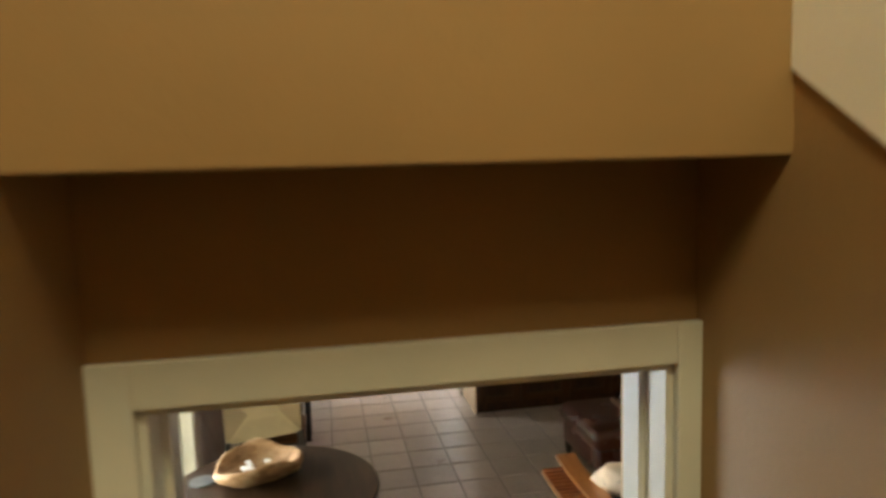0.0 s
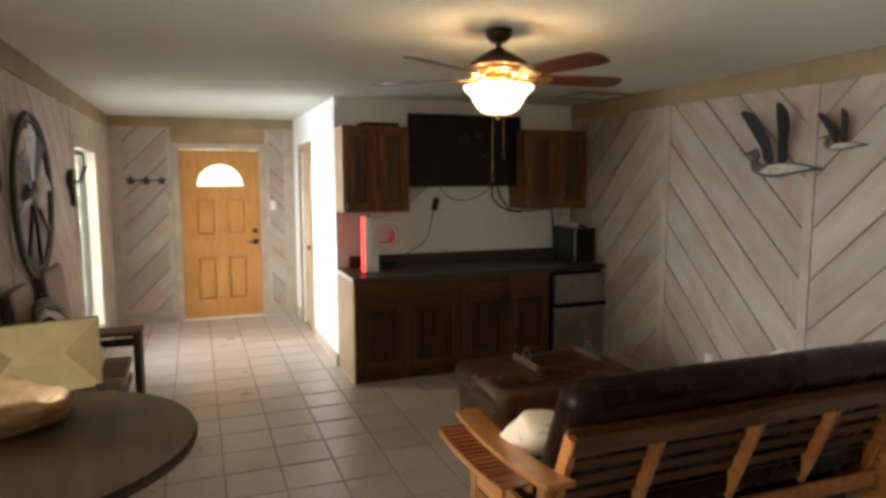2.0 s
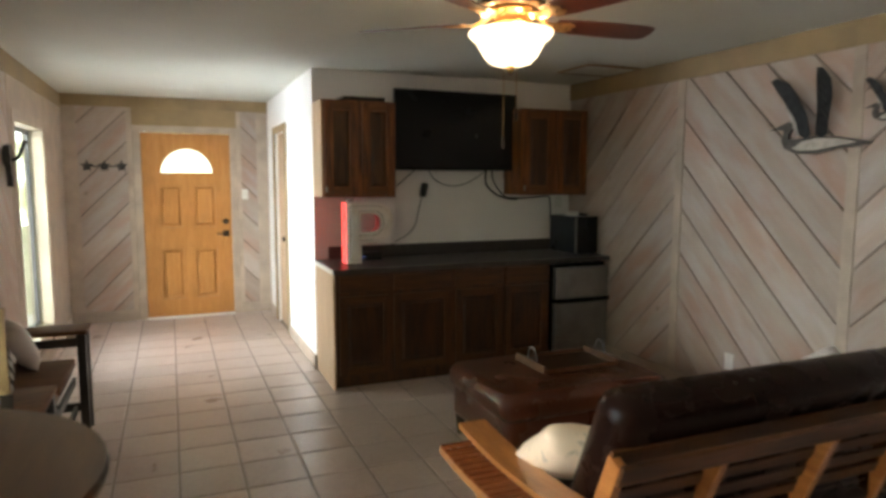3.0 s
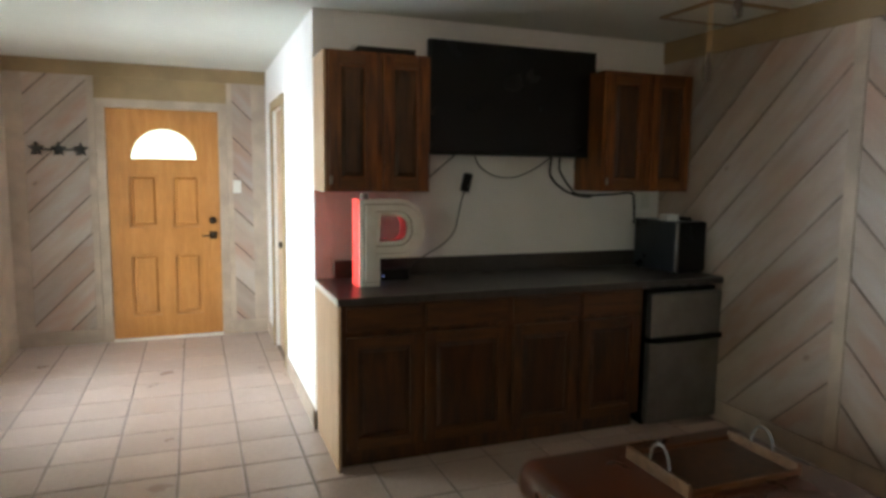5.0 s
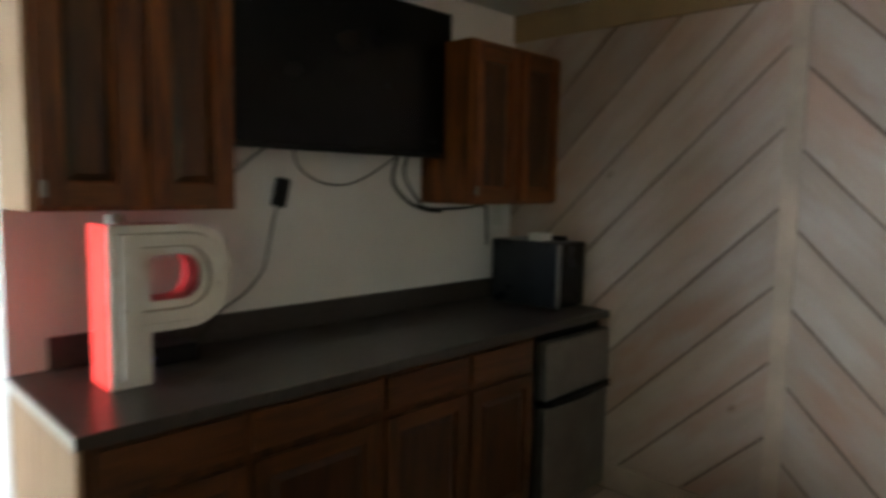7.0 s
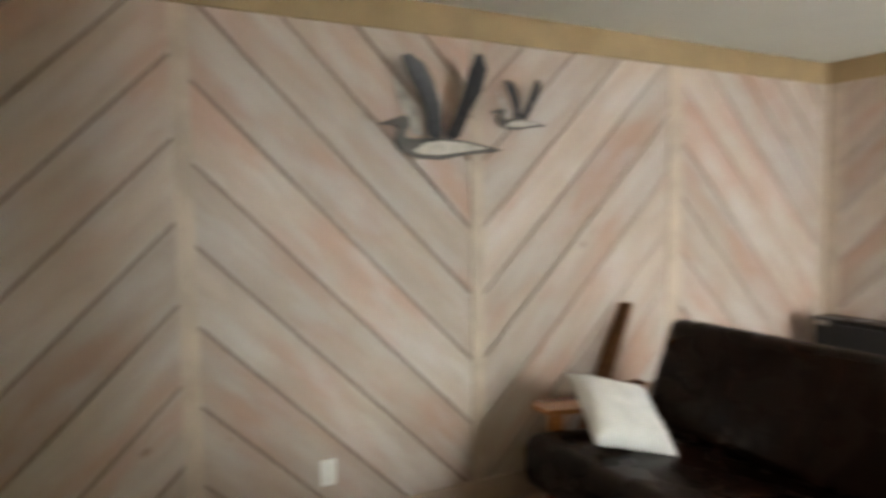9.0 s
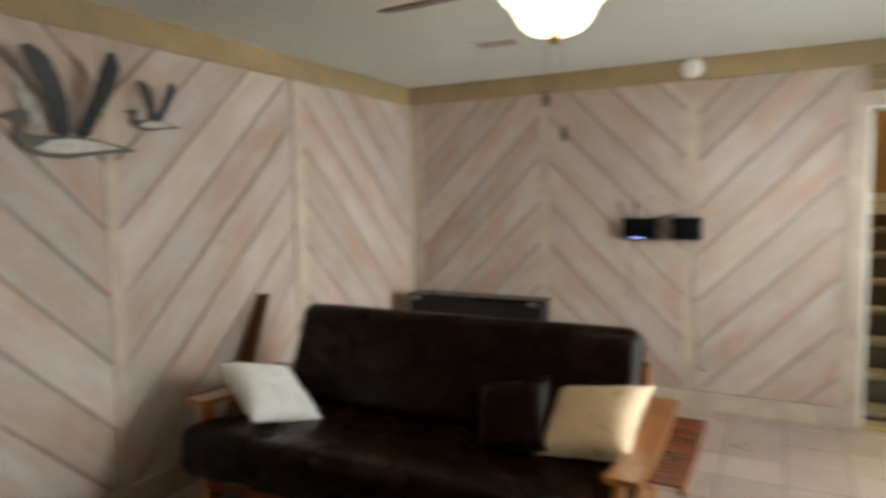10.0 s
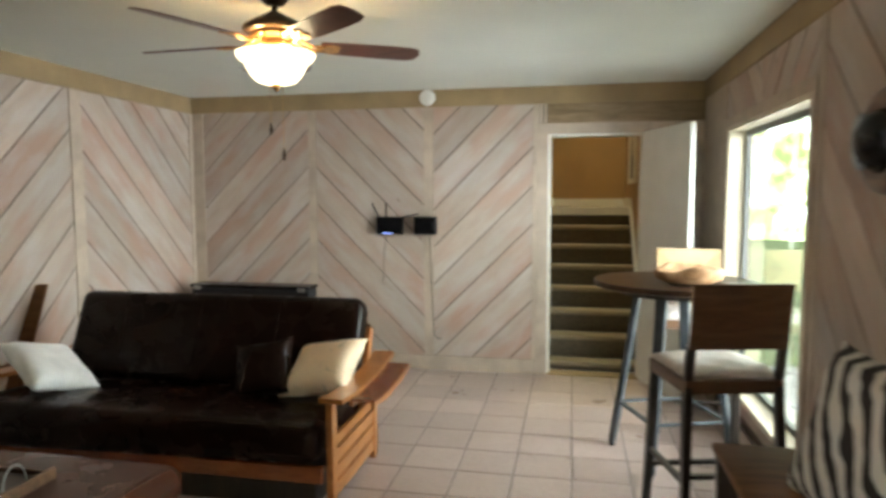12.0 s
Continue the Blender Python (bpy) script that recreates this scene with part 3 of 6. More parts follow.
for x in (SX0, SX1 - 0.015):
    bm = bmesh.new()
    prism(bm, [(-0.16, 0.02), (-0.16, 0.22), (-1.62, 1.46), (-1.68, 1.495), (-1.76, 1.505), (SY1 + 0.016, 1.505), (SY1 + 0.016, 1.39), (-1.80, 1.39)], 0, 0.015, Matrix(((0, 0, 1, x), (1, 0, 0, 0), (0, 1, 0, 0), (0, 0, 0, 1))))
    struct("stair_skirt", bm, "white_paint", "white sloping skirting board along the stairs")


# ---- windows ----
def window(name, y0, y1, z0, z1, label, mull=None):
    w = tagged(empty(name, (0, y0, z0), label=label), kind="structure")
    t = 0.02
    bm = bmesh.new()
    box(bm, -0.15, 0.006, 0, y1 - y0, 0, t)
    box(bm, -0.15, 0.006, 0, y1 - y0, z1 - z0 - t, z1 - z0)
    box(bm, -0.15, 0.006, 0, t, t, z1 - z0 - t)
    box(bm, -0.15, 0.006, y1 - y0 - t, y1 - y0, t, z1 - z0 - t)
    part("window_reveal", bm, "lining", w, "pale wood lining of the window")
    bm = bmesh.new()
    f = 0.035
    for a in ((t, y1 - y0 - t, t, t + f), (t, y1 - y0 - t, z1 - z0 - t - f, z1 - z0 - t), (t, t + f, t + f, z1 - z0 - t - f), (y1 - y0 - t - f, y1 - y0 - t, t + f, z1 - z0 - t - f)):
        box(bm, -0.135, -0.10, a[0], a[1], a[2], a[3], 0.003)
    if mull:
        box(bm, -0.134, -0.101, mull - 0.02, mull + 0.02, t + f, z1 - z0 - t - f, 0.003)
    part("window_frame", bm, "rail", w, "dark slim metal window frame")
    bm = boxed(-0.121, -0.115, t + f, y1 - y0 - t - f, t + f, z1 - z0 - t - f)
    p = part("pane", bm, "glass", w, "clear glass pane")
    p.visible_shadow = False
    bm = bmesh.new()
    c = 0.07
    Y, Z = y1 - y0, z1 - z0
    for a in ((-c, Y + c, Z, Z + c), (-c, Y + c, -c, 0), (-c, 0, 0, Z), (Y, Y + c, 0, Z)):
        box(bm, -0.004, 0.014, a[0], a[1], a[2], a[3], 0.002)
    part("window_casing", bm, "batten", w, "pale pickled wood casing")
    return w


window("window_1", *WIN[0], "tall window with a pale wood lining beside the stair door")
window("window_2", *WIN[1], "tall window with a pale wood lining beside the front door")

# outside
bm = boxed(-60, 60, -60, 60, -0.5, -0.35)
struct("ground", bm, "grass", "green lawn outside the windows")
bm = bmesh.new()
NB = 40
ring = [(28 * math.cos(math.pi * (0.35 + 1.3 * k / NB)), 3 + 28 * math.sin(math.pi * (0.35 + 1.3 * k / NB))) for k in range(NB + 1)]
for (xa, ya), (xb, yb_) in zip(ring, ring[1:]):
    q = [bm.verts.new(p) for p in ((xa, ya, -0.4), (xb, yb_, -0.4), (xb, yb_, 16), (xa, ya, 16))]
    bm.faces.new(q)
bmesh.ops.remove_doubles(bm, verts=bm.verts, dist=0.001)
struct("backdrop", bm, "far", "bright blurred far trees and sky")
struct("porch_slab", boxed(-2.2, -0.17, -1, 9.4, -0.34, -0.08), "concrete", "pale concrete walk outside the windows")


# ---- doors ----
front = tagged(empty("door_1", (FD[0], L_ - 0.002, FD[2]), label="golden oak front door with four raised panels and a half-round window"), kind="structure")
fw, fh = FD[1] - FD[0], FD[3] - FD[2]
PAN = [(0.165, 0.40, 0.20, 0.76), (0.52, 0.755, 0.20, 0.76), (0.165, 0.40, 1.00, 1.47), (0.52, 0.755, 1.00, 1.47)]
AX, AZ, AR = fw / 2, 1.60, 0.275
bm = bmesh.new()
for x0, x1 in ((0, 0.165), (0.40, 0.52), (0.755, fw)):
    box(bm, x0, x1, 0.004, 0.046, 0, 1.56)
for x0, x1 in ((0.165, 0.40), (0.52, 0.755)):
    box(bm, x0, x1, 0.004, 0.046, 0, 0.20)
    box(bm, x0, x1, 0.004, 0.046, 0.76, 1.00)
    box(bm, x0, x1, 0.004, 0.046, 1.47, 1.56)
bmesh.ops.remove_doubles(bm, verts=bm.verts, dist=1e-5)
N = 24
arc = [(AX + AR * math.cos(math.pi * k / N), AZ + AR * math.sin(math.pi * k / N)) for k in range(N + 1)]
MY = Matrix(((1, 0, 0, 0), (0, 0, -1, 0.046), (0, 1, 0, 0), (0, 0, 0, 1)))
prism(bm, [(0, 1.56), (fw, 1.56), (fw, AZ), (AX + AR, AZ), (AX - AR, AZ), (0, AZ)], 0, 0.042, MY)
for k in range(N):
    (x0, z0), (x1, z1) = arc[k], arc[k + 1]

    def out(x, z):
        dx, dz = x - AX, z - AZ
        s = min((fw / 2) / abs(dx) if abs(dx) > 1e-6 else 9, (fh - AZ) / dz if dz > 1e-6 else 9)
        return AX + dx * s, AZ + dz * s
    p0, p1 = out(x0, z0), out(x1, z1)
    pts = [(x0, z0), p0]
    if (abs(p0[0] - fw) < 1e-4 and abs(p1[1] - fh) < 1e-4 and abs(p0[1] - fh) > 1e-4):
        pts.append((fw, fh))
    if (abs(p0[1] - fh) < 1e-4 and abs(p1[0]) < 1e-4 and abs(p1[1] - fh) > 1e-4):
        pts.append((0, fh))
    prism(bm, pts + [p1, (x1, z1)], 0, 0.042, MY)
part("door_leaf", bm, "oak", front)
for x0, x1, z0, z1 in PAN:
    bm = bmesh.new()
    box(bm, x0, x1, 0.026, 0.04, z0, z1)
    vs = box(bm, x0 + 0.022, x1 - 0.022, 0.009, 0.027, z0 + 0.022, z1 - 0.022)
    for v in vs:
        if v.co.y < 0.012:
            v.co.x += 0.02 if v.co.x < (x0 + x1) / 2 else -0.02
            v.co.z += 0.02 if v.co.z < (z0 + z1) / 2 else -0.02
    part("door_panel", bm, "oak", front)
bm = bmesh.new()
prism(bm, arc, 0.015, 0.021, MY)
fan_pane = part("fanlight_pane", bm, "frosted", front, "frosted half-round glass pane")
fan_pane.visible_shadow = False
bm = bmesh.new()
for k in range(N):
    (x0, z0), (x1, z1) = arc[k], arc[k + 1]
    bar(bm, (x0, 0.002, z0), (x1, 0.002, z1), 0.012, 0.014, (0, 1, 0), 0)
bar(bm, (AX - AR, 0.002, AZ), (AX + AR, 0.002, AZ), 0.014, 0.014, (0, 1, 0), 0)
part("fanlight_bead", bm, "oak", front)
bm = bmesh.new()
lathe(bm, [(0.03, 0), (0.033, 0.006), (0.028, 0.012), (0.014, 0.014), (0.012, 0.03)], 20, pose(fw - 0.065, 0.004, 1.055, 90))
part("deadbolt", bm, "bronze", front, "dark bronze deadbolt")
bm = bmesh.new()
box(bm, fw - 0.098, fw - 0.032, -0.004, 0.004, 0.885, 0.955, 0.004)
rod(bm, (fw - 0.065, 0.004, 0.92), (fw - 0.065, -0.045, 0.92), 0.011)
rod(bm, (fw - 0.065, -0.045, 0.92), (fw - 0.165, -0.048, 0.918), 0.009, 0.007)
part("door_handle", bm, "bronze", front, "dark bronze lever handle")
for z in (0.25, 1.0, 1.75):
    bm = bmesh.new()
    rod(bm, (-0.006, -0.004, z - 0.045), (-0.006, -0.004, z + 0.045), 0.007)
    part("hinge", bm, "bronze", front)

bm = bmesh.new()
c = 0.075
box(bm, FD[0] - c, FD[0], L_ - 0.02, L_ + 0.06, 0, FD[3] + c, 0.003)
box(bm, FD[1], FD[1] + c, L_ - 0.02, L_ + 0.06, 0, FD[3] + c, 0.003)
box(bm, FD[0], FD[1], L_ - 0.02, L_ + 0.06, FD[3] + 0.004, FD[3] + c, 0.003)
struct("door_casing", bm, "batten", "pale pickled casing round the front door")
struct("front_threshold", boxed(FD[0], FD[1], L_ - 0.03, L_ + 0.12, -0.003, 0.018), "white_paint", "pale worn sill under the front door")

# white door in the hall wall
hall_door = tagged(empty("door_2", (HALL + 0.03, HD[0], 0.01), 90, label="plain wooden door in the white hall wall"), kind="structure")
bm = boxed(0.0, HD[1] - HD[0], -0.04, 0, 0, HD[2] - 0.015, bevel=0.003)
part("door_leaf", bm, "oak_pale", hall_door)
bm = bmesh.new()
rod(bm, (0.06, 0, 0.95), (0.06, 0.045, 0.95), 0.01)
lathe(bm, [(0.004, 0.04), (0.026, 0.046), (0.028, 0.06), (0.018, 0.072)], 18, pose(0.06, 0, 0.95, -90))
part("door_handle", bm, "bronze", hall_door, "dark round door knob")
bm = bmesh.new()
for a in ((HD[0] - 0.07, HD[0], 0, HD[2] + 0.07), (HD[1], HD[1] + 0.07, 0, HD[2] + 0.07), (HD[0], HD[1], HD[2], HD[2] + 0.07)):
    box(bm, HALL - 0.018, HALL + 0.012, *a, 0.003)
struct("hall_door_casing", bm, "trim", "tan wooden casing round the hall door")

# white stair door, open into the room
sd = tagged(empty("door_3", (DO[0] + 0.004, 0.016, 0.012), 109, label="plain white stair door standing open beside the window"), kind="structure")
bm = boxed(0, 0.775, -0.018, 0.018, 0, 2.035, bevel=0.003)
part("door_leaf", bm, "white_paint", sd)
for z in (0.25, 1.0, 1.8):
    bm = bmesh.new()
    rod(bm, (-0.004, 0.02, z - 0.045), (-0.004, 0.02, z + 0.045), 0.007)
    part("hinge", bm, "brass", sd)
bm = bmesh.new()
box(bm, DO[0], DO[0] + 0.018, -0.142, 0.002, 0.012, DO[2])
box(bm, DO[1] - 0.018, DO[1], -0.142, 0.002, 0.012, DO[2])
box(bm, DO[0] + 0.018, DO[1] - 0.018, -0.142, 0.002, DO[2] - 0.018, DO[2])
box(bm, DO[1] - 0.03, DO[1] - 0.018, -0.079, -0.024, 0.012, DO[2] - 0.018)
box(bm, DO[0] + 0.018, DO[0] + 0.03, -0.079, -0.024, 0.012, DO[2] - 0.018)
# Golden wood edge, its colour brightened to carry light from the window.
struct("latch_strip", boxed(DO[1] - 0.0215, DO[1] - 0.0185, -0.022, 0.0, 0.012, DO[2] - 0.018), "lit_edge", "golden wood jamb edge, colour lightened for window light")
struct("stair_door_jamb", bm, "white_paint", "white painted jambs and stops of the stair door")
bm = bmesh.new()
box(bm, DO[1] - 0.006, SX1, -0.158, -0.1425, 0, DO[2] + 0.058, 0.003)
box(bm, SX0, DO[0] + 0.006, -0.158, -0.1425, 0, DO[2] + 0.058, 0.003)
box(bm, DO[0] + 0.006, DO[1] - 0.006, -0.158, -0.1425, DO[2] - 0.006, DO[2] + 0.058, 0.003)
struct("stair_door_casing", bm, "white_paint", "cream white casing on the stair side of the doorway")
bm = bmesh.new()
box(bm, DO[1] - 0.004, DO[1] + 0.09, 0.0025, 0.018, 0, DO[2] + 0.09, 0.003)
box(bm, DO[0] - 0.06, DO[0] - 0.002, -0.004, 0.012, 0, DO[2] + 0.09, 0.003)
box(bm, DO[0] - 0.002, DO[1] - 0.0045, 0.0025, 0.018, DO[2], DO[2] + 0.09, 0.003)
struct("room_door_casing", bm, "batten", "pickled wood casing on the room side of the stair door")


# ---- diagonal board walls ----
def clip(poly, a, b, c):
    """Keep the part of the outline where a*u + b*v <= c."""
    out = []
    for i, p in enumerate(poly):
        q = poly[(i + 1) % len(poly)]
        dp, dq = a * p[0] + b * p[1] - c, a * q[0] + b * q[1] - c
        if dp <= 0:
            out.append(p)
        if dp * dq < 0:
            t = dp / (dp - dq)
            out.append((p[0] + t * (q[0] - p[0]), p[1] + t * (q[1] - p[1])))
    return out


def chevron(parent, origin, eu, n, u0, u1, z0, z1, slope, pitch, phase=0.0, gap=0.0105):
    """Diagonal boards over a rectangle of a wall. slope +1: they rise with u. pitch: the step up the wall from joint to joint."""
    eu, n, ez, origin = Vector(eu), Vector(n), Vector((0, 0, 1)), Vector(origin)
    k = math.sqrt(0.5)
    step = pitch * k
    vals = [(-slope * u + v) * k for u in (u0, u1) for v in (z0, z1)]
    i0, i1 = math.floor((min(vals) - phase) / step), math.ceil((max(vals) - phase) / step)
    for i in range(i0, i1):
        lo, hi = phase + i * step + gap / 2, phase + (i + 1) * step - gap / 2
        poly = [(u0, z0), (u1, z0), (u1, z1), (u0, z1)]
        poly = clip(poly, -slope * k, k, hi)
        if poly:
            poly = clip(poly, slope * k, -k, -lo)
        clean = []
        for p in poly:
            if not clean or (abs(p[0] - clean[-1][0]) + abs(p[1] - clean[-1][1])) > 0.004:
                clean.append(p)
        if len(clean) < 3:
            continue
        cu, cv = sum(p[0] for p in clean) / len(clean), sum(p[1] for p in clean) / len(clean)
        area2 = abs(sum(p[0] * q[1] - q[0] * p[1] for p, q in zip(clean, clean[1:] + clean[:1])))
        if area2 < 0.002:
            continue
        e1 = (eu * slope * slope + ez * slope).normalized()
        e2 = n.cross(e1)
        mid = origin + eu * cu + ez * cv
        bm = bmesh.new()
        rise = random.uniform(0, 0.0015)
        local = []
        for u, v in clean:
            d = eu * (u - cu) + ez * (v - cv)
            local.append((d.dot(e1), d.dot(e2)))
        base = [bm.verts.new((x, y, -0.011)) for x, y in local]
        shoulder = [bm.verts.new((x, y, -0.003 + rise)) for x, y in local]
        top = []
        for x, y in local:
            r = math.hypot(x, y)
            s = max(0.3, 1 - 0.005 / r) if r > 0 else 1
            top.append(bm.verts.new((x * s, y * s, rise)))
        m_ = len(local)
        bm.faces.new(top)
        for a, b in ((base, shoulder), (shoulder, top)):
            for j in range(m_):
                bm.faces.new((a[j], a[(j + 1) % m_], b[(j + 1) % m_], b[j]))
        ob = part("board", bm, "board", parent)
        ob.matrix_world = Matrix(((e1.x, e2.x, n.x, mid.x), (e1.y, e2.y, n.y, mid.y), (e1.z, e2.z, n.z, mid.z), (0, 0, 0, 1)))


def trim(parent, name, *boxes, material="batten"):
    for b in boxes:
        part(name, boxed(*b, bevel=0.002), material, parent)


P, K = 0.326, math.sqrt(0.5)
Z0, Z1 = 0.126, 2.295
# south wall
chevron(wall_south, (0, 0, 0), (1, 0, 0), (0, 1, 0), 3.362, 4.40, Z0, Z1, -1, P, 5.495 * K)
chevron(wall_south, (0, 0, 0), (1, 0, 0), (0, 1, 0), 2.30, 3.291, Z0, Z1, 1, P, -1.827 * K)
chevron(wall_south, (0, 0, 0), (1, 0, 0), (0, 1, 0), 1.358, 2.215, Z0, Z1, -1, P, 3.301 * K)
trim(wall_south, "batten", (4.40, W - 0.012, -0.011, 0.008, Z0, Z1), (3.291, 3.362, -0.011, 0.008, Z0, Z1), (2.215, 2.30, -0.011, 0.008, Z0, Z1),
     (1.31, 1.358, -0.011, 0.008, Z0, Z1), (0.0, 0.41, -0.011, 0.004, Z0, 2.13))
trim(wall_south, "frieze", (0.0, W - 0.012, -0.011, 0.012, Z1, H), material="trim")
trim(wall_south, "header_board", (0.0, 1.24, -0.011, 0.007, 2.131, Z1 - 0.001), material="header")
trim(wall_south, "batten", (1.245, 1.27, -0.011, 0.008, 2.131, Z1), (1.28, 1.305, -0.011, 0.008, 2.131, Z1))
trim(wall_south, "baseboard", (1.31, W - 0.012, -0.011, 0.016, -0.003, Z0), (0, 0.41, -0.011, 0.016, -0.003, Z0))
# east wall
for u0, u1, s, ph in ((0.05, 1.403, 1, 0.1), (1.512, 2.78, -1, 3.849 * K), (2.85, 4.118, 1, -1.455 * K), (4.19, AL, -1, 0.07)):
    chevron(wall_east, (W, 0, 0), (0, 1, 0), (-1, 0, 0), u0, u1, Z0, Z1, s, P, ph)
trim(wall_east, "batten", (W - 0.008, W + 0.011, -0.012, 0.05, Z0, Z1), (W - 0.008, W + 0.011, 1.403, 1.512, Z0, Z1), (W - 0.008, W + 0.011, 2.78, 2.85, Z0, Z1),
     (W - 0.008, W + 0.011, 4.118, 4.19, Z0, Z1))
trim(wall_east, "frieze", (W - 0.012, W + 0.011, -0.012, AL - 0.001, Z1, H), material="trim")
trim(wall_east, "baseboard", (W - 0.016, W + 0.011, -0.012, AL - 0.001, -0.003, Z0))
# north wall
chevron(wall_north, (0, L_, 0), (1, 0, 0), (0, -1, 0), 0.14, 0.61, Z0, 2.32, 1, P, 0.03)
chevron(wall_north, (0, L_, 0), (1, 0, 0), (0, -1, 0), 1.79, 1.96, Z0, 2.32, -1, P, 0.03)
trim(wall_north, "batten", (0, 0.14, L_ - 0.006, L_ + 0.011, Z0, 2.32), (0.61, 0.667, L_ - 0.006, L_ + 0.011, Z0, 2.32), (1.742, 1.79, L_ - 0.006, L_ + 0.011, Z0, 2.32), (1.96, HALL, L_ - 0.006, L_ + 0.011, Z0, 2.32))
trim(wall_north, "frieze", (0, HALL, L_ - 0.012, L_ + 0.011, 2.32, H), (0.667, 1.742, L_ - 0.004, L_ + 0.011, 2.137, 2.32), material="trim")
trim(wall_north, "baseboard", (0, 0.668, L_ - 0.016, L_ + 0.011, -0.003, Z0), (1.742, HALL, L_ - 0.016, L_ + 0.011, -0.003, Z0))
# west wall
chevron(wall_west, (0, 0, 0), (0, 1, 0), (1, 0, 0), 2.54, 3.80, Z0, Z1, -1, P, 0.1)
chevron(wall_west, (0, 0, 0), (0, 1, 0), (1, 0, 0), 3.86, 5.76, Z0, Z1, -1, P, 0.1)
chevron(wall_west, (0, 0, 0), (0, 1, 0), (1, 0, 0), 0.78, 1.60, 2.055, Z1, -1, P * 0.72, 0.0, gap=0.019)
chevron(wall_west, (0, 0, 0), (0, 1, 0), (1, 0, 0), 1.60, 2.46, 2.055, Z1, 1, P * 0.72, 0.0, gap=0.019)
trim(wall_west, "batten", (-0.011, 0.006, 0.03, 0.765, Z0, Z1), (-0.011, 0.006, 2.475, 2.54, Z0, Z1), (-0.011, 0.006, 3.80, 3.86, Z0, Z1), (-0.011, 0.006, 5.76, 5.828, Z0, Z1), (-0.011, 0.006, 7.155, L_ - 0.012, Z0, Z1),
     (-0.011, 0.005, 5.828, 7.155, 2.075, Z1))
trim(wall_west, "frieze", (-0.011, 0.012, 0.012, L_ - 0.012, Z1, H), material="trim")
trim(wall_west, "baseboard", (-0.011, 0.016, 0.012, L_ - 0.012, -0.003, Z0))
# hall wall
bm = bmesh.new()
box(bm, HALL - 0.014, HALL, AL - 0.0, HD[0] - 0.07, -0.003, 0.11, 0.003)
box(bm, HALL - 0.014, HALL, HD[1] + 0.07, L_ - 0.02, -0.003, 0.11, 0.003)
bm2 = boxed(HALL - 0.017, HALL - 0.0145, AL - 0.035, AL - 0.001, -0.003, 0.125)
struct("baseboard_end", bm2, "chairwood", "dark brown end block of the hall baseboard")
struct("baseboard_hall", bm, "batten", "pale baseboard along the white hall wall")


# ---- wet bar ----
def raised_door(parent, name, x0, x1, z0, z1, y, th=0.02, stile=0.055, woods=("cab", "cabh", "cabdark")):
    """A cabinet door facing -y: stiles, rails and a raised panel."""
    d = part(name, boxed(x0 + 0.001, x1 - 0.001, y - 0.006, y, z0 + 0.001, z1 - 0.001), woods[0], parent)
    for a in ((x0, x0 + stile), (x1 - stile, x1)):
        part("stile", boxed(a[0], a[1], y - th, y - 0.005, z0, z1, bevel=0.002), woods[0], d)
    for a in ((z0, z0 + stile), (z1 - stile, z1)):
        part("door_rail", boxed(x0 + stile, x1 - stile, y - th, y - 0.005, a[0], a[1], bevel=0.002), woods[1], d)
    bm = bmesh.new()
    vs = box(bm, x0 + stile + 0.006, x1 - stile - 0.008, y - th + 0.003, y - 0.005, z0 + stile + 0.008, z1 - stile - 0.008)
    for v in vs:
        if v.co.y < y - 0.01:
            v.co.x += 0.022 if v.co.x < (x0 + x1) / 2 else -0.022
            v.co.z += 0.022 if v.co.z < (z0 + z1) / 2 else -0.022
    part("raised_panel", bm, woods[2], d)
    return d


CY = 4.975
# Same alder as the wall cabinets, darkened in colour for the shade here.
base = empty("base_cabinet", (0, 0, 0), label="dark stained alder base cabinet, shaded darker, four drawers over four doors", category="cabinet")
bm = bmesh.new()
box(bm, 2.11, 3.93, CY, AL - 0.002, 0.10, 0.868)
box(bm, 2.11, 3.93, CY + 0.06, AL - 0.002, 0, 0.10)
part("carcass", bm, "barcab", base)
part("side_panel", boxed(2.094, 2.109, CY - 0.002, AL - 0.002, 0, 0.868, bevel=0.002), "oak_pale", base, "pale unstained plywood end panel")
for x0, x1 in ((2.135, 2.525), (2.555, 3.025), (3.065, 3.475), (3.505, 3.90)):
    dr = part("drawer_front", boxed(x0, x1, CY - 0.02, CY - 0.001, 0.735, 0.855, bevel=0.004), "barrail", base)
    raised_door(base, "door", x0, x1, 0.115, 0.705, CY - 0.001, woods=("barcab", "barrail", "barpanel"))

counter = empty("countertop", label="dark grey-brown laminate countertop with a low backsplash on the base cabinet", category="countertop")
part("worktop", boxed(2.088, W - 0.002, CY - 0.03, AL - 0.002, 0.872, 0.91, bevel=0.004), "counter", counter)
part("backsplash", boxed(2.20, W - 0.016, AL - 0.024, AL - 0.003, 0.911, 1.015, bevel=0.003), "counter", counter)
part("edge_strip", boxed(2.084, 2.0875, CY - 0.03, AL - 0.003, 0.874, 0.908), "white_paint", counter, "pale laminate edge strip")


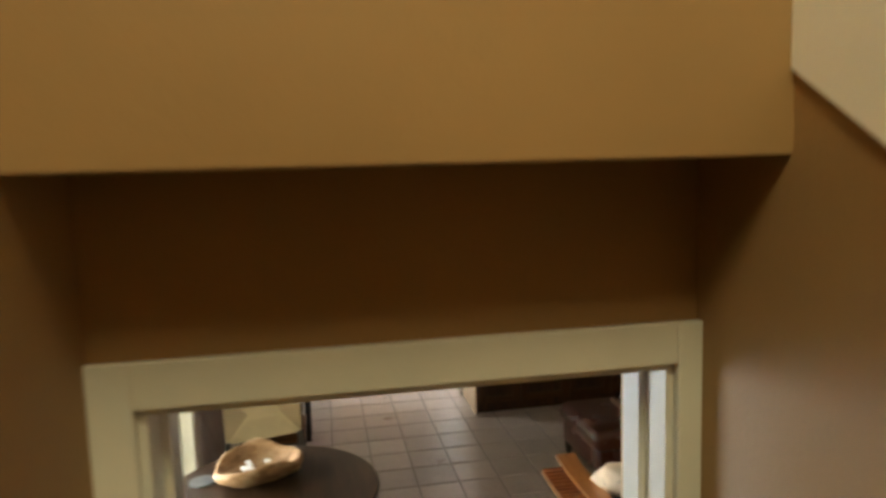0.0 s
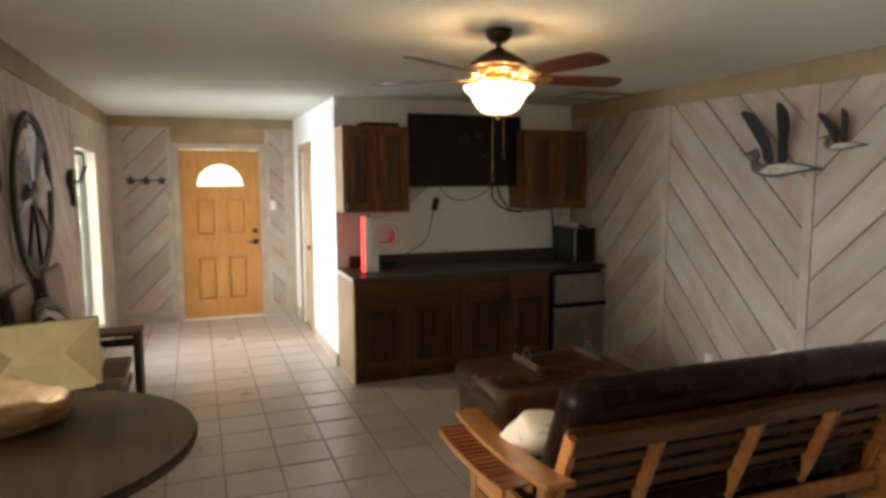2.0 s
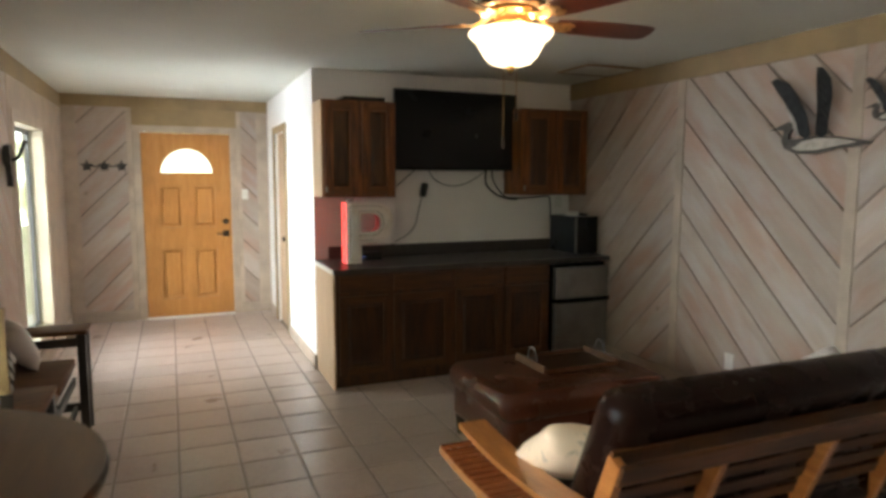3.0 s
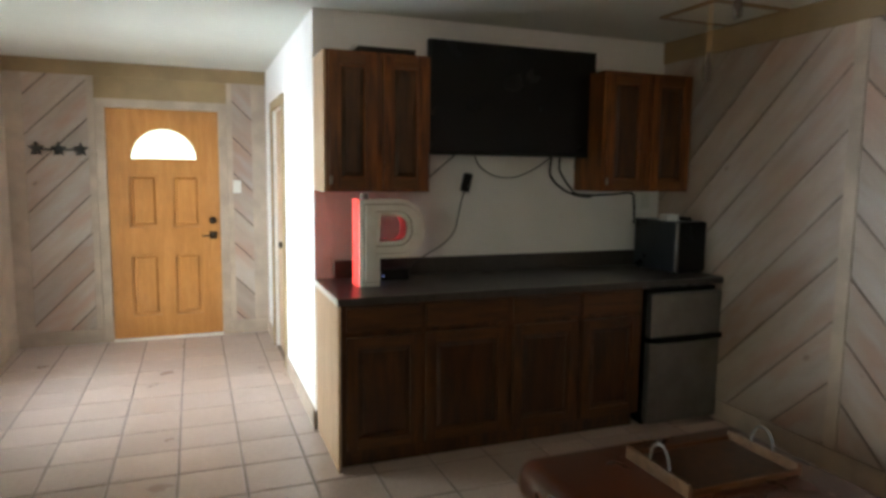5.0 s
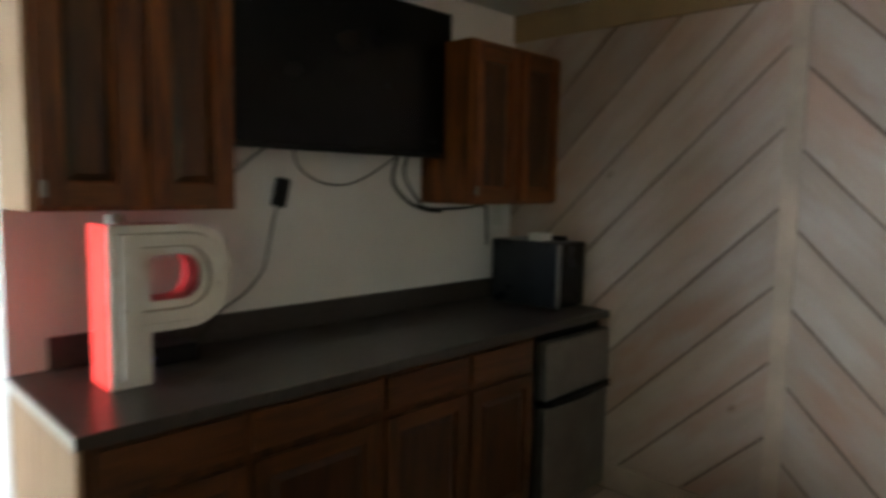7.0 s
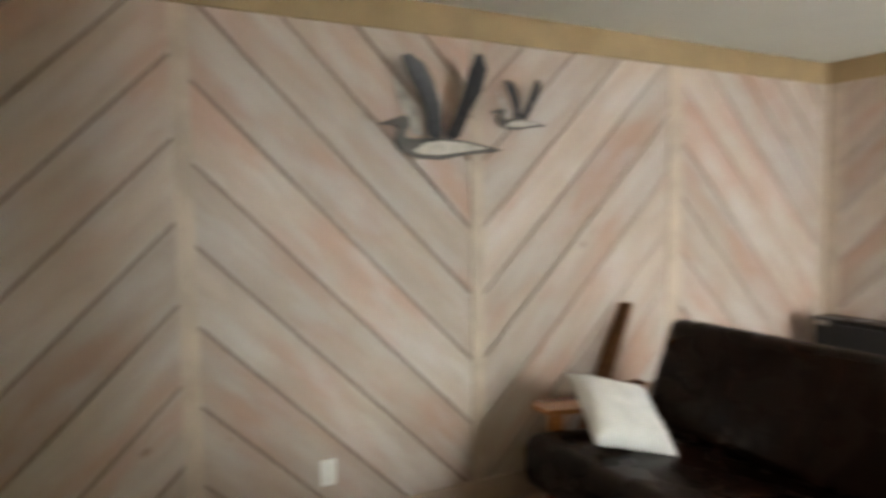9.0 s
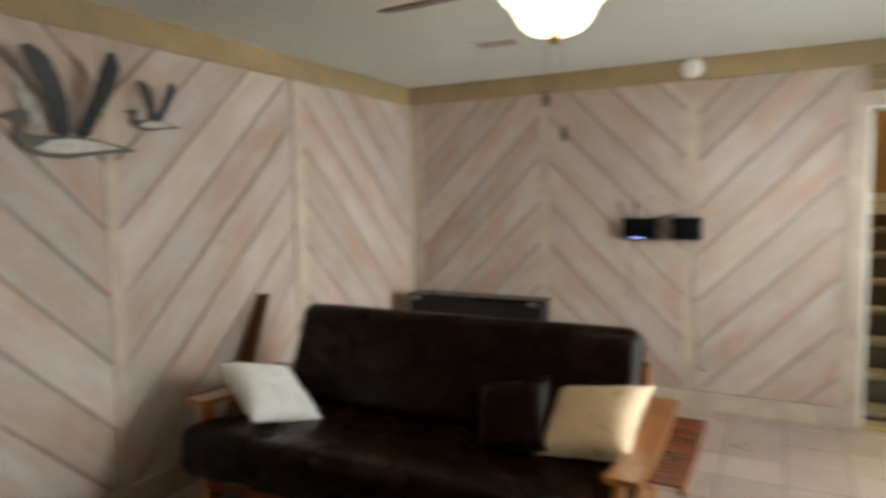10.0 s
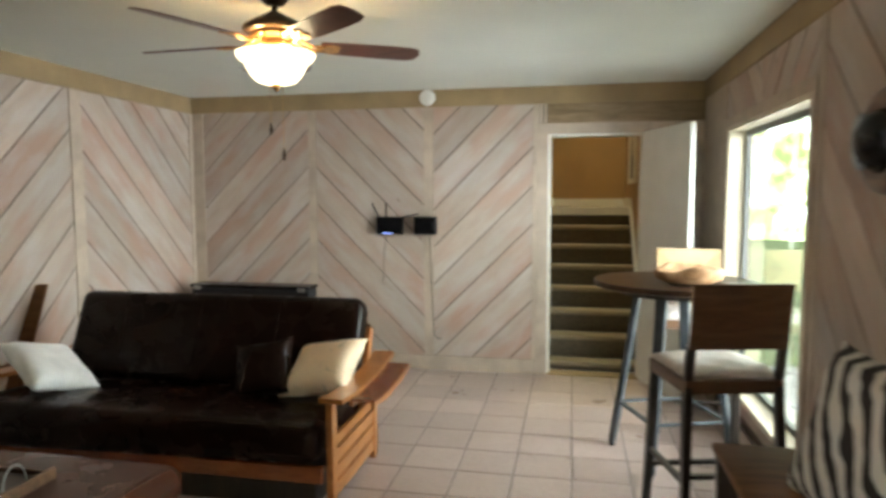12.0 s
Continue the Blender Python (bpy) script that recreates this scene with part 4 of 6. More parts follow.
def wall_cab(x0, x1, z0, z1, label, pale):
    c = empty("wall_cabinet", label=label, category="cabinet", group="cabinets on the wall over the wet bar")
    part("carcass", boxed(x0 + 0.003, x1, 5.285, AL - 0.002, z0, z1, bevel=0.002), "cab", c)
    if pale:
        part("side_panel", boxed(x0 - 0.009, x0 + 0.002, 5.286, AL - 0.002, z0, z1), "oak_pale", c, "pale unstained side panel")
    m = (x0 + x1) / 2
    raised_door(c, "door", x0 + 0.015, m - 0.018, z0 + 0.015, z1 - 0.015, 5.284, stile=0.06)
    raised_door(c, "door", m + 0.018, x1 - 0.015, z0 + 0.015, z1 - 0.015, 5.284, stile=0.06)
    bm = bmesh.new()
    rod(bm, (x0 + 0.02, 5.266, z0 + 0.06), (x0 + 0.02, 5.25, z0 + 0.06), 0.006)
    box(bm, x0 + 0.012, x0 + 0.028, 5.246, 5.252, z0 + 0.04, z0 + 0.085, 0.002)
    part("catch", bm, "steel", c, "small steel catch")
    return c


wall_cab(2.10, 2.68, 1.425, 2.165, "dark stained wall cabinet with a pale side panel", True)
wall_cab(3.815, 4.485, 1.43, 2.17, "dark stained wall cabinet in the corner above the appliance", False)

fr = empty("mini_fridge", label="small black refrigerator with stainless doors under the countertop", category="refrigerator")
part("fridge_body", boxed(3.955, 4.49, 4.985, 5.52, 0.02, 0.855, bevel=0.006), "black", fr)
for z0, z1, n in ((0.035, 0.53, "lower_door"), (0.565, 0.83, "freezer_door")):
    d = part(n, boxed(3.96, 4.485, 4.925, 4.98, z0, z1, bevel=0.01), "steel", fr)
for z0, z1 in ((0.531, 0.548), (0.55, 0.564)):
    bm = bmesh.new()
    box(bm, 3.962, 4.483, 4.93, 4.978, z0, z1, 0.002)
    for i in range(12):
        a = math.pi * i / 12
        x = 3.99 + 0.465 * i / 11
        rod(bm, (x, 4.928 - 0.016 * math.sin(math.pi * i / 11), (z0 + z1) / 2), (x + 0.043, 4.928 - 0.016 * math.sin(math.pi * min(11, i + 1) / 11), (z0 + z1) / 2), 0.011, seg=8)
    part("fridge_handle", bm, "black", fr)
for x in (4.0, 4.44):
    for y in (5.03, 5.47):
        bm = bmesh.new()
        rod(bm, (x, y, 0), (x, y, 0.025), 0.018)
        part("foot", bm, "black", fr)

tv = empty("television", label="large black flat-screen television mounted over the wet bar, switched off", category="television")
part("tv_body", boxed(2.735, 3.86, 5.45, 5.50, 1.64, 2.30, bevel=0.006), "matt_black", tv)
part("screen", boxed(2.747, 3.848, 5.4465, 5.4495, 1.662, 2.288), "black", tv, "glossy black screen")
part("wall_bracket", boxed(3.1, 3.5, 5.50, AL - 0.001, 1.80, 2.12), "matt_black", tv)
sb = empty("cable_box", label="slim black media box lying on top of the wall cabinet", category="media box")
part("box_body", boxed(2.28, 2.60, 5.30, 5.52, 2.167, 2.196, bevel=0.003), "matt_black", sb)
part("box_lid", boxed(2.262, 2.585, 5.33, 5.55, 2.197, 2.206, bevel=0.002), "white_plastic", sb, "white lid edge")

# letter P, a lit channel sign
sign = empty("letter_sign", (2.268, 5.235, 0.911), label="cream metal letter P sign with a glowing red side", category="sign")
SH, SW, ST = 0.475, 0.375, 0.115
BR = 0.15


def p_outline(grow=0.0, hole=False):
    g = grow
    cz0, cz1 = 0.155, SH
    if hole:
        cz0, cz1 = cz0 + 0.092, cz1 - 0.092
        x0, x1, r = ST + 0.005, SW - 0.108, 0.055
    else:
        x0, x1, r = ST, SW, BR
    x1, cz0, cz1, r = x1 + g, cz0 - g, cz1 + g, r + g
    pts = []
    for k in range(9):
        a = -math.pi / 2 + math.pi / 2 * k / 8
        pts.append((x1 - r + r * math.cos(a), cz0 + r + r * math.sin(a)))
    for k in range(9):
        a = math.pi / 2 * k / 8
        pts.append((x1 - r + r * math.cos(a), cz1 - r + r * math.sin(a)))
    if hole:
        return [(x0 - g, cz0)] + pts + [(x0 - g, cz1)]
    return [(0 - g, 0 - g), (ST + g, 0 - g), (ST + g, cz0)] + pts + [(0 - g, cz1)]


def ribbon(bm, pts, y0, y1, closed=True):
    a = [bm.verts.new((x, y0, z)) for x, z in pts]
    b = [bm.verts.new((x, y1, z)) for x, z in pts]
    n = len(pts)
    for i in range(n if closed else n - 1):
        j = (i + 1) % n
        bm.faces.new((a[i], a[j], b[j], b[i]))


def p_face(bm, y0, y1, inset):
    """The letter's face, as a stem and a bowl of quads round the hole."""
    box(bm, inset, ST - inset, y0, y1, inset, SH - inset)
    o, h = p_outline(-inset), p_outline(inset, True)
    oo = [(ST - inset, 0.155 + inset)] + o[3:21] + [(ST - inset, SH - inset)]
    hh = [(ST - inset, h[0][1])] + h[1:19] + [(ST - inset, h[-1][1])]
    for i in range(len(oo) - 1):
        q = (oo[i], oo[i + 1], hh[i + 1], hh[i])
        lo = [bm.verts.new((x, y0, z)) for x, z in q]
        hi = [bm.verts.new((x, y1, z)) for x, z in q]
        bm.faces.new(lo)
        bm.faces.new(hi[::-1])
        for k in range(4):
            bm.faces.new((lo[k], lo[(k + 1) % 4], hi[(k + 1) % 4], hi[k]))


bm = bmesh.new()
p_face(bm, 0.0, 0.012, 0.0)
part("letter_face", bm, "letter", sign, "chipped cream painted face")
# Dark strip paints the shade of the groove beside the raised stroke.
bm = bmesh.new()
p_face(bm, -0.003, 0.0, 0.024)
part("face_groove", bm, "groove_shade", sign, "brown strip round the stroke, painted as groove shade")
bm = bmesh.new()
p_face(bm, -0.020, -0.003, 0.029)
part("raised_channel", bm, "letter", sign, "raised cream inner stroke")
bm = bmesh.new()
p_face(bm, 0.012, 0.15, 0.004)
part("letter_back", bm, "red", sign, "red inner sides")
bm = bmesh.new()
box(bm, -0.004, 0.0, 0.013, 0.15, 0.0, SH)
part("glowing_side", bm, "red_glow", sign, "glowing red side")
bm = bmesh.new()
rod(bm, (0.04, 0.06, SH), (0.04, 0.06, SH + 0.03), 0.024)
part("top_cap", bm, "steel", sign, "grey metal cap")
gear = empty("sign_transformer", label="small black transformer with cables on the counter behind the letter", category="power supply")
part("transformer_case", boxed(2.42, 2.60, 5.40, 5.50, 0.911, 0.975, bevel=0.006), "matt_black", gear)
part("indicator", boxed(2.44, 2.448, 5.397, 5.401, 0.935, 0.941), "led", gear)

app = empty("countertop_appliance", label="black boxy appliance with steel edge on the counter", category="appliance")
part("case", boxed(4.25, 4.48, 5.09, 5.50, 0.92, 1.245, bevel=0.008), "micro", app)
part("front_edge", boxed(4.246, 4.266, 5.078, 5.092, 0.93, 1.24, bevel=0.003), "steel", app, "brushed steel edge")
part("front_panel", boxed(4.268, 4.476, 5.076, 5.0885, 0.93, 1.24, bevel=0.004), "black", app, "glossy black front")
for x in (4.28, 4.45):
    for y in (5.12, 5.47):
        bm = bmesh.new()
        rod(bm, (x, y, 0.911), (x, y, 0.921), 0.012)
        part("foot", bm, "black", app)
wb = empty("small_white_box", label="small white box lying on the black appliance", category="box")
part("carton", boxed(4.27, 4.36, 5.2, 5.28, 1.246, 1.285, bevel=0.003), "white_plastic", wb)
gz = empty("remote_control", label="black remote and glasses lying on the black appliance", category="remote control")
part("remote_body", boxed(4.37, 4.42, 5.15, 5.33, 1.246, 1.27, bevel=0.006), "matt_black", gz)


def cable(name, ctrl, label, r=0.004, category="cable"):
    bm = bmesh.new()
    tube(bm, curve_pts(ctrl), r)
    ob = tagged(part(name, bm, "cable", None, label, True), category=category)
    return ob


ad = empty("power_adapter", label="black power brick plugged high on the white wall", category="power supply")
part("adapter_case", boxed(-0.025, 0.025, -0.045, 0, -0.058, 0.058, bevel=0.01, m=pose(3.03, AL - 0.001, 1.475) @ pose(0, 0, 0, 0, 13, 0)), "matt_black", ad)
yb = AL - 0.012
cable("cable", [(3.018, yb - 0.01, 1.42), (3.005, yb, 1.37), (2.98, yb, 1.26), (2.955, yb, 1.17), (2.88, yb, 1.09), (2.75, yb - 0.04, 1.03), (2.62, 5.45, 0.96), (2.6, 5.45, 0.94)], "black cable from the wall plug down to the letter sign")
cable("cable", [(2.95, 5.52, 1.66), (2.9, yb, 1.60), (2.78, yb, 1.50), (2.70, yb, 1.45)], "thin dark cable hanging from the television")
cable("cable", [(3.05, 5.52, 1.66), (3.12, yb, 1.58), (3.22, yb, 1.52), (3.36, yb, 1.51), (3.5, yb, 1.56), (3.62, 5.52, 1.66)], "dark cable drooping in a loop under the television")
cable("cable", [(3.60, 5.52, 1.66), (3.63, yb, 1.53), (3.72, yb, 1.44), (3.84, yb, 1.395), (3.95, yb, 1.385)], "black cable bundle drooping under the television", 0.008)
cable("cable", [(3.66, 5.52, 1.66), (3.70, yb, 1.56), (3.78, yb, 1.45), (3.86, yb, 1.40), (4.1, yb, 1.40), (4.27, yb, 1.41), (4.30, yb, 1.36), (4.31, yb, 1.2)], "grey cable running under the wall cabinet", 0.007)
cable("cable", [(3.78, 5.52, 1.66), (3.82, yb, 1.56), (3.92, yb, 1.51), (4.0, yb, 1.56)], "dark cable looping under the television")


def plate(at, n, label, w=0.07, h=0.115, name="outlet"):
    """A wall plate at a place, facing n ('x-', 'y+', 'y-')."""
    rz = {"y-": 0, "x-": -90, "y+": 180, "x+": 90}[n]
    o = empty(name, at, rz, label, "wall plate")
    part("cover_plate", boxed(-w / 2, w / 2, -0.008, 0, -h / 2, h / 2, bevel=0.002), "white_plastic", o)
    if name == "light_switch":
        part("toggle", boxed(-0.005, 0.005, -0.018, -0.007, -0.01, 0.012, bevel=0.001), "white_plastic", o)
    else:
        for z in (-0.025, 0.025):
            part("socket", boxed(-0.016, 0.016, -0.011, -0.007, z - 0.014, z + 0.014, bevel=0.003), "white_plastic", o)
    return o


plate((W - 0.002, 3.60, 0.33), "x-", "white double outlet on the diagonal boards near the floor")
plate((4.40, AL - 0.001, 1.36), "y-", "white outlet plate on the wall above the black appliance")
plate((1.82, L_ - 0.002, 1.385), "y-", "white light switch beside the front door", name="light_switch")


# ---- futon ----
fut = empty("futon", (0, 0, 0), label="dark brown leather futon with honey wood frame and slatted trays", category="sofa")
FX0, FX1 = 2.20, 4.10


def yz(pts, x0, x1, bm):
    """An outline in y and z, x0 to x1 thick."""
    return prism(bm, pts, 0, x1 - x0, Matrix(((0, 0, 1, x0), (1, 0, 0, 0), (0, 1, 0, 0), (0, 0, 0, 1))))


seat = bmesh.new()
soft_box(seat, FX0 + 0.01, FX1 - 0.01, 2.02, 2.72, 0.235, 0.435, 0.07)
for v in seat.verts:
    if v.co.x > 3.9 and v.co.y > 2.4:
        v.co.y += 0.10
        v.co.x += 0.07
        v.co.z += 0.05 if v.co.z > 0.33 else 0.0
part("seat_mattress", seat, "leather", fut, smooth=True)
back = bmesh.new()
soft_box(back, FX0 + 0.01, FX1 - 0.01, -0.085, 0.085, 0, 0.56, 0.07, pose(0, 2.10, 0.405, -22 + 44, 0, 0))
part("back_mattress", back, "leather", fut, smooth=True)
for x in (2.72, 3.22, 3.73):
    bm = bmesh.new()
    m = pose(0, 2.10, 0.405, 22)
    pts = [m @ Vector((x, 0.0875, z)) for z in (0.09, 0.2, 0.3, 0.4, 0.49)]
    tube(bm, pts, 0.004)
    part("seam", bm, "leather", fut)
SP = Vector((0, -math.sin(radians(22)), math.cos(radians(22))))
BK = Vector((0, 2.10 - 0.085 * math.cos(radians(22)) - 0.022, 0.405 - 0.085 * math.sin(radians(22))))
for x in (2.215, 2.64, 3.17, 3.63, 4.085):
    bm = bmesh.new()
    a = Vector((x, 0, 0)) + BK - SP * 0.13
    bar(bm, a, a + SP * (0.53 if x < 2.3 or x > 4.0 else 0.475), 0.034, 0.06, (0, 0, 1))
    part("back_post", bm, "futwood", fut)
for k in range(6):
    bm = bmesh.new()
    a = BK + SP * (-0.04 + 0.085 * k) + Vector((0, 0.0, 0)) + Vector((0, math.cos(radians(22)), math.sin(radians(22)))) * 0.021
    bar(bm, a + Vector((2.2, 0, 0)), a + Vector((4.1, 0, 0)), 0.05 if k < 5 else 0.07, 0.012, (0, -math.cos(radians(22)), -math.sin(radians(22))))
    part("back_slat", bm, "barrail", fut)
tr_a = BK + SP * 0.375 - Vector((0, math.cos(radians(22)), math.sin(radians(22)))) * 0.036
bm = bmesh.new()
bar(bm, tr_a + Vector((2.2, 0, 0)), tr_a + Vector((4.1, 0, 0)), 0.075, 0.018, (0, -math.cos(radians(22)), -math.sin(radians(22))))
part("top_rail", bm, "barrail", fut, "dark brown top rail")
part("front_rail", boxed(FX0 - 0.01, FX1 + 0.01, 2.665, 2.70, 0.15, 0.232, bevel=0.005), "redwood", fut, "red-brown front rail")
part("rear_rail", boxed(FX0 - 0.01, FX1 + 0.01, 2.0, 2.03, 0.15, 0.232, bevel=0.005), "futwood", fut)
# Near-black block filling the space below the seat.
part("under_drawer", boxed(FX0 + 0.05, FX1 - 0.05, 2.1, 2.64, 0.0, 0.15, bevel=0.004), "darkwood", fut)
ARM = [(1.80, 0.572), (1.95, 0.548), (2.1, 0.533), (2.23, 0.528), (2.37, 0.526), (2.52, 0.533), (2.70, 0.552)]
TRAY = [(y, float(np.interp(y, [p[0] for p in ARM], [p[1] for p in ARM]))) for y in (1.91, 2.02, 2.13, 2.24, 2.35, 2.46, 2.60)]
for side, x in ((-1, FX0 - 0.02), (1, FX1 + 0.02)):
    xa, xb = (x - 0.035, x) if side < 0 else (x, x + 0.035)
    for y0, y1, nm in ((2.60, 2.665, "arm_leg"), (1.93, 1.995, "arm_leg")):
        part(nm, boxed(xa, xb, y0, y1, 0, 0.536, bevel=0.004), "futwood", fut)
    for z0, z1 in ((0.05, 0.12), (0.135, 0.205), (0.22, 0.29), (0.305, 0.36)):
        part("side_board", boxed(xa + 0.006, xb - 0.006, 1.995, 2.60, z0, z1, bevel=0.003), "futwood", fut)
    w = 0.10
    x0, x1 = (xb - w - 0.0, xb + 0.02) if side < 0 else (xa - 0.02, xa + w)
    bm = bmesh.new()
    yz([(y, z) for y, z in ARM] + [(y, z + 0.024) for y, z in ARM[::-1]], x0, x1, bm)
    part("armrest", bm, "futwood", fut)
    t0, t1 = (x0 - 0.128, x0 - 0.002) if side < 0 else (x1 + 0.002, x1 + 0.128)
    for a in (t0, t1 - 0.018):
        bm = bmesh.new()
        yz([(y, z - 0.03) for y, z in TRAY] + [(y, z - 0.004) for y, z in TRAY[::-1]], a, a + 0.018, bm)
        part("tray_side", bm, "futwood", fut)
    for k in range(17):
        f = (k + 0.5) / 17
        y = 1.91 + 0.69 * f
        z = np.interp(y, [p[0] for p in ARM], [p[1] for p in ARM])
        part("tray_slat", boxed(t0 + 0.001, t1 - 0.001, y - 0.014, y + 0.014, z - 0.004, z + 0.007, bevel=0.002), "redwood", fut)

pl = empty("pillow", (0, 0, 0), label="plain white square pillow lying at the far end of the futon", category="pillow")
bm = bmesh.new()
cushion(bm, 0.44, 0.40, 0.14, pose(3.885, 2.47, 0.585, 29.5, 0, 279.5) @ pose(0, 0, 0, 0, 0, 60.7), seed=1)
part("pillow_cover", bm, "white_cloth", pl, smooth=True)
pl = empty("pillow", (0, 0, 0), label="cream pillow with a faded print propped against the futon arm", category="pillow")
bm = bmesh.new()
cushion(bm, 0.45, 0.38, 0.15, pose(2.36, 2.225, 0.59, 38, 0, 151.5) @ pose(0, 0, 0, 0, 0, 18), seed=4)
part("pillow_cover", bm, "cream_cloth", pl, smooth=True)

pl = empty("leather_pillow", (0, 0, 0), label="round-cornered dark brown leather pillow against the futon back", category="pillow")
bm = bmesh.new()
cushion(bm, 0.36, 0.33, 0.14, pose(2.70, 2.255, 0.575, 62, 0, 176) @ pose(0, 0, 0, 0, 0, 12), pinch=0.10, seed=9)
part("pillow_cover", bm, "leather", pl, smooth=True)

case = empty("black_case", label="long low black case with silver catches standing behind the futon", category="case")
part("case_body", boxed(3.21, 4.305, 0.24, 0.42, 0, 0.735, bevel=0.012), "matt_black", case)
part("case_lid", boxed(3.20, 4.315, 0.23, 0.43, 0.736, 0.768, bevel=0.01), "black", case)
for x in (3.27, 4.24):
    part("catch", boxed(x - 0.035, x + 0.035, 0.4305, 0.44, 0.72, 0.755, bevel=0.002), "steel", case, "silver catch")
# Bar added for an indistinct brown shape by the futon arm.
lb = empty("leaning_board", label="narrow reddish brown bar slanting by the wall behind the futon arm", category="board")
bm = bmesh.new()
bar(bm, (4.41, 2.33, 0.008), (4.485, 1.87, 0.95), 0.11, 0.02, (0, 1, 0))
part("plank", bm, "armwood", lb)

# ---- ottoman and tray ----
ot = empty("ottoman", label="large oxblood leather ottoman with short dark legs", category="ottoman")
OX0, OX1, OY0, OY1 = 2.565, 3.66, 3.20, 3.98
bm = bmesh.new()
soft_box(bm, OX0, OX1, OY0, OY1, 0.285, 0.452, 0.075, n=7)
part("top_cushion", bm, "oxblood", ot, smooth=True)
bm = bmesh.new()
soft_box(bm, OX0 + 0.03, OX1 - 0.03, OY0 + 0.03, OY1 - 0.03, 0.11, 0.33, 0.045, n=4)
part("base_body", bm, "oxblood", ot, smooth=True)
for x in (OX0 + 0.07, OX1 - 0.07):
    for y in (OY0 + 0.07, OY1 - 0.07):
        bm = bmesh.new()
        rod(bm, (x, y, 0), (x, y, 0.115), 0.022, 0.032, 14)
        part("leg", bm, "darkwood", ot)
tr = empty("serving_tray", label="low wooden tray with two wire handles on the ottoman", category="tray")
part("tray_base", boxed(2.975, 3.45, 3.472, 3.79, 0.457, 0.467, bevel=0.002), "barpanel", tr)
for x in (2.956, 3.452):
    part("tray_end", boxed(x, x + 0.018, 3.465, 3.80, 0.457, 0.503, bevel=0.003), "chairwood", tr, "worn brown wooden end bar")
    bm = bmesh.new()
    tube(bm, [(x + 0.009 + (0.012 if x < 3 else 0.0), 3.635 + 0.052 * math.cos(math.pi * k / 12), 0.47 + 0.105 * math.sin(math.pi * k / 12) ** 0.7) for k in range(13)], 0.0045, 8)
    part("wire_handle", bm, "galv", tr, "thin grey wire handle")
for y in (3.465, 3.789):
    part("tray_side", boxed(2.975, 3.451, y, y + 0.011, 0.457, 0.482, bevel=0.002), "barrail", tr)

# ---- high table and bar chairs ----
TX, TY, TR, TH = 0.45, 1.66, 0.45, 1.05
tb = empty("high_table", (TX, TY, 0), label="round dark wood bar-height table on splayed grey steel legs", category="table")
bm = bmesh.new()
lathe(bm, [(TR - 0.02, TH - 0.034), (TR - 0.004, TH - 0.028), (TR, TH - 0.012), (TR - 0.005, TH), (0.001, TH)], 64)
part("tabletop", bm, "tablewood", tb, smooth=False)
bm = bmesh.new()
lathe(bm, [(0.30, TH - 0.075), (0.30, TH - 0.036)], 40)
part("apron", bm, "iron", tb)
feet = []
for k in range(4):
    a = radians(-25 + 90 * k)
    foot = Vector((0.35 * math.cos(a), 0.35 * math.sin(a), 0.0))
    top = Vector((0.20 * math.cos(a), 0.20 * math.sin(a), TH - 0.04))
    feet.append((foot, top))
    bm = bmesh.new()
    bar(bm, foot + (top - foot) * 0.01 + Vector((0, 0, 0.01)), top, 0.056, 0.034, (math.cos(a), math.sin(a), 0))
    part("leg", bm, "grey_iron", tb)
    bm = bmesh.new()
    rod(bm, foot, foot + Vector((0, 0, 0.02)), 0.02)
    part("foot", bm, "matt_black", tb)
for k in range(4):
    p = feet[k][0].lerp(feet[k][1], 0.28)
    q = feet[(k + 1) % 4][0].lerp(feet[(k + 1) % 4][1], 0.28)
    bm = bmesh.new()
    bar(bm, p, q, 0.028, 0.014)
    part("stretcher", bm, "grey_iron", tb)

bowl = empty("wooden_bowl", (0.385, 1.80, TH), label="irregular carved root-wood bowl with a torn rim on the high table", category="bowl")
bm = bmesh.new()
prof = [(0.07, 0.0), (0.125, 0.010), (0.162, 0.040), (0.176, 0.074), (0.172, 0.088), (0.160, 0.090), (0.148, 0.072), (0.115, 0.036), (0.06, 0.022), (0.001, 0.020)]
lathe(bm, prof, 40)
for v in bm.verts:
    a = math.atan2(v.co.y, v.co.x)
    r = math.hypot(v.co.x, v.co.y)
    k = 1 + 0.10 * math.sin(2 * a + 0.6) + 0.06 * math.sin(3 * a + 2) + 0.04 * noise.noise(Vector((v.co.x * 14, v.co.y * 14, v.co.z * 10)))
    v.co.x *= k
    v.co.y *= k
    if v.co.z > 0.038:
        v.co.z += 0.016 * math.sin(a * 2 - 2.2) + 0.007 * math.sin(5 * a) * (r > 0.1) + 0.01 * noise.noise(v.co * 20)
part("bowl_body", bm, "bowlwood", bowl, smooth=True)
sh = empty("bowl_pebbles", (0.385, 1.80, TH + 0.035), label="handful of pale pebbles in the wooden bowl", category="decoration")
for i in range(9):
    bm = bmesh.new()
    bmesh.ops.create_icosphere(bm, subdivisions=2, radius=0.014, matrix=Matrix.Translation((random.uniform(-0.06, 0.06), random.uniform(-0.05, 0.05), 0.012)) @ Matrix.Diagonal((1.2, 0.9, 0.6, 1)))
    part("pebble", bm, "white_cloth", sh, smooth=True)
ds = empty("coaster", (0.15, 1.80, TH), label="round pale grey coaster on the high table", category="coaster")
bm = bmesh.new()
lathe(bm, [(0.055, 0.001), (0.055, 0.006), (0.001, 0.006)], 28)
part("coaster_disc", bm, "galv", ds)


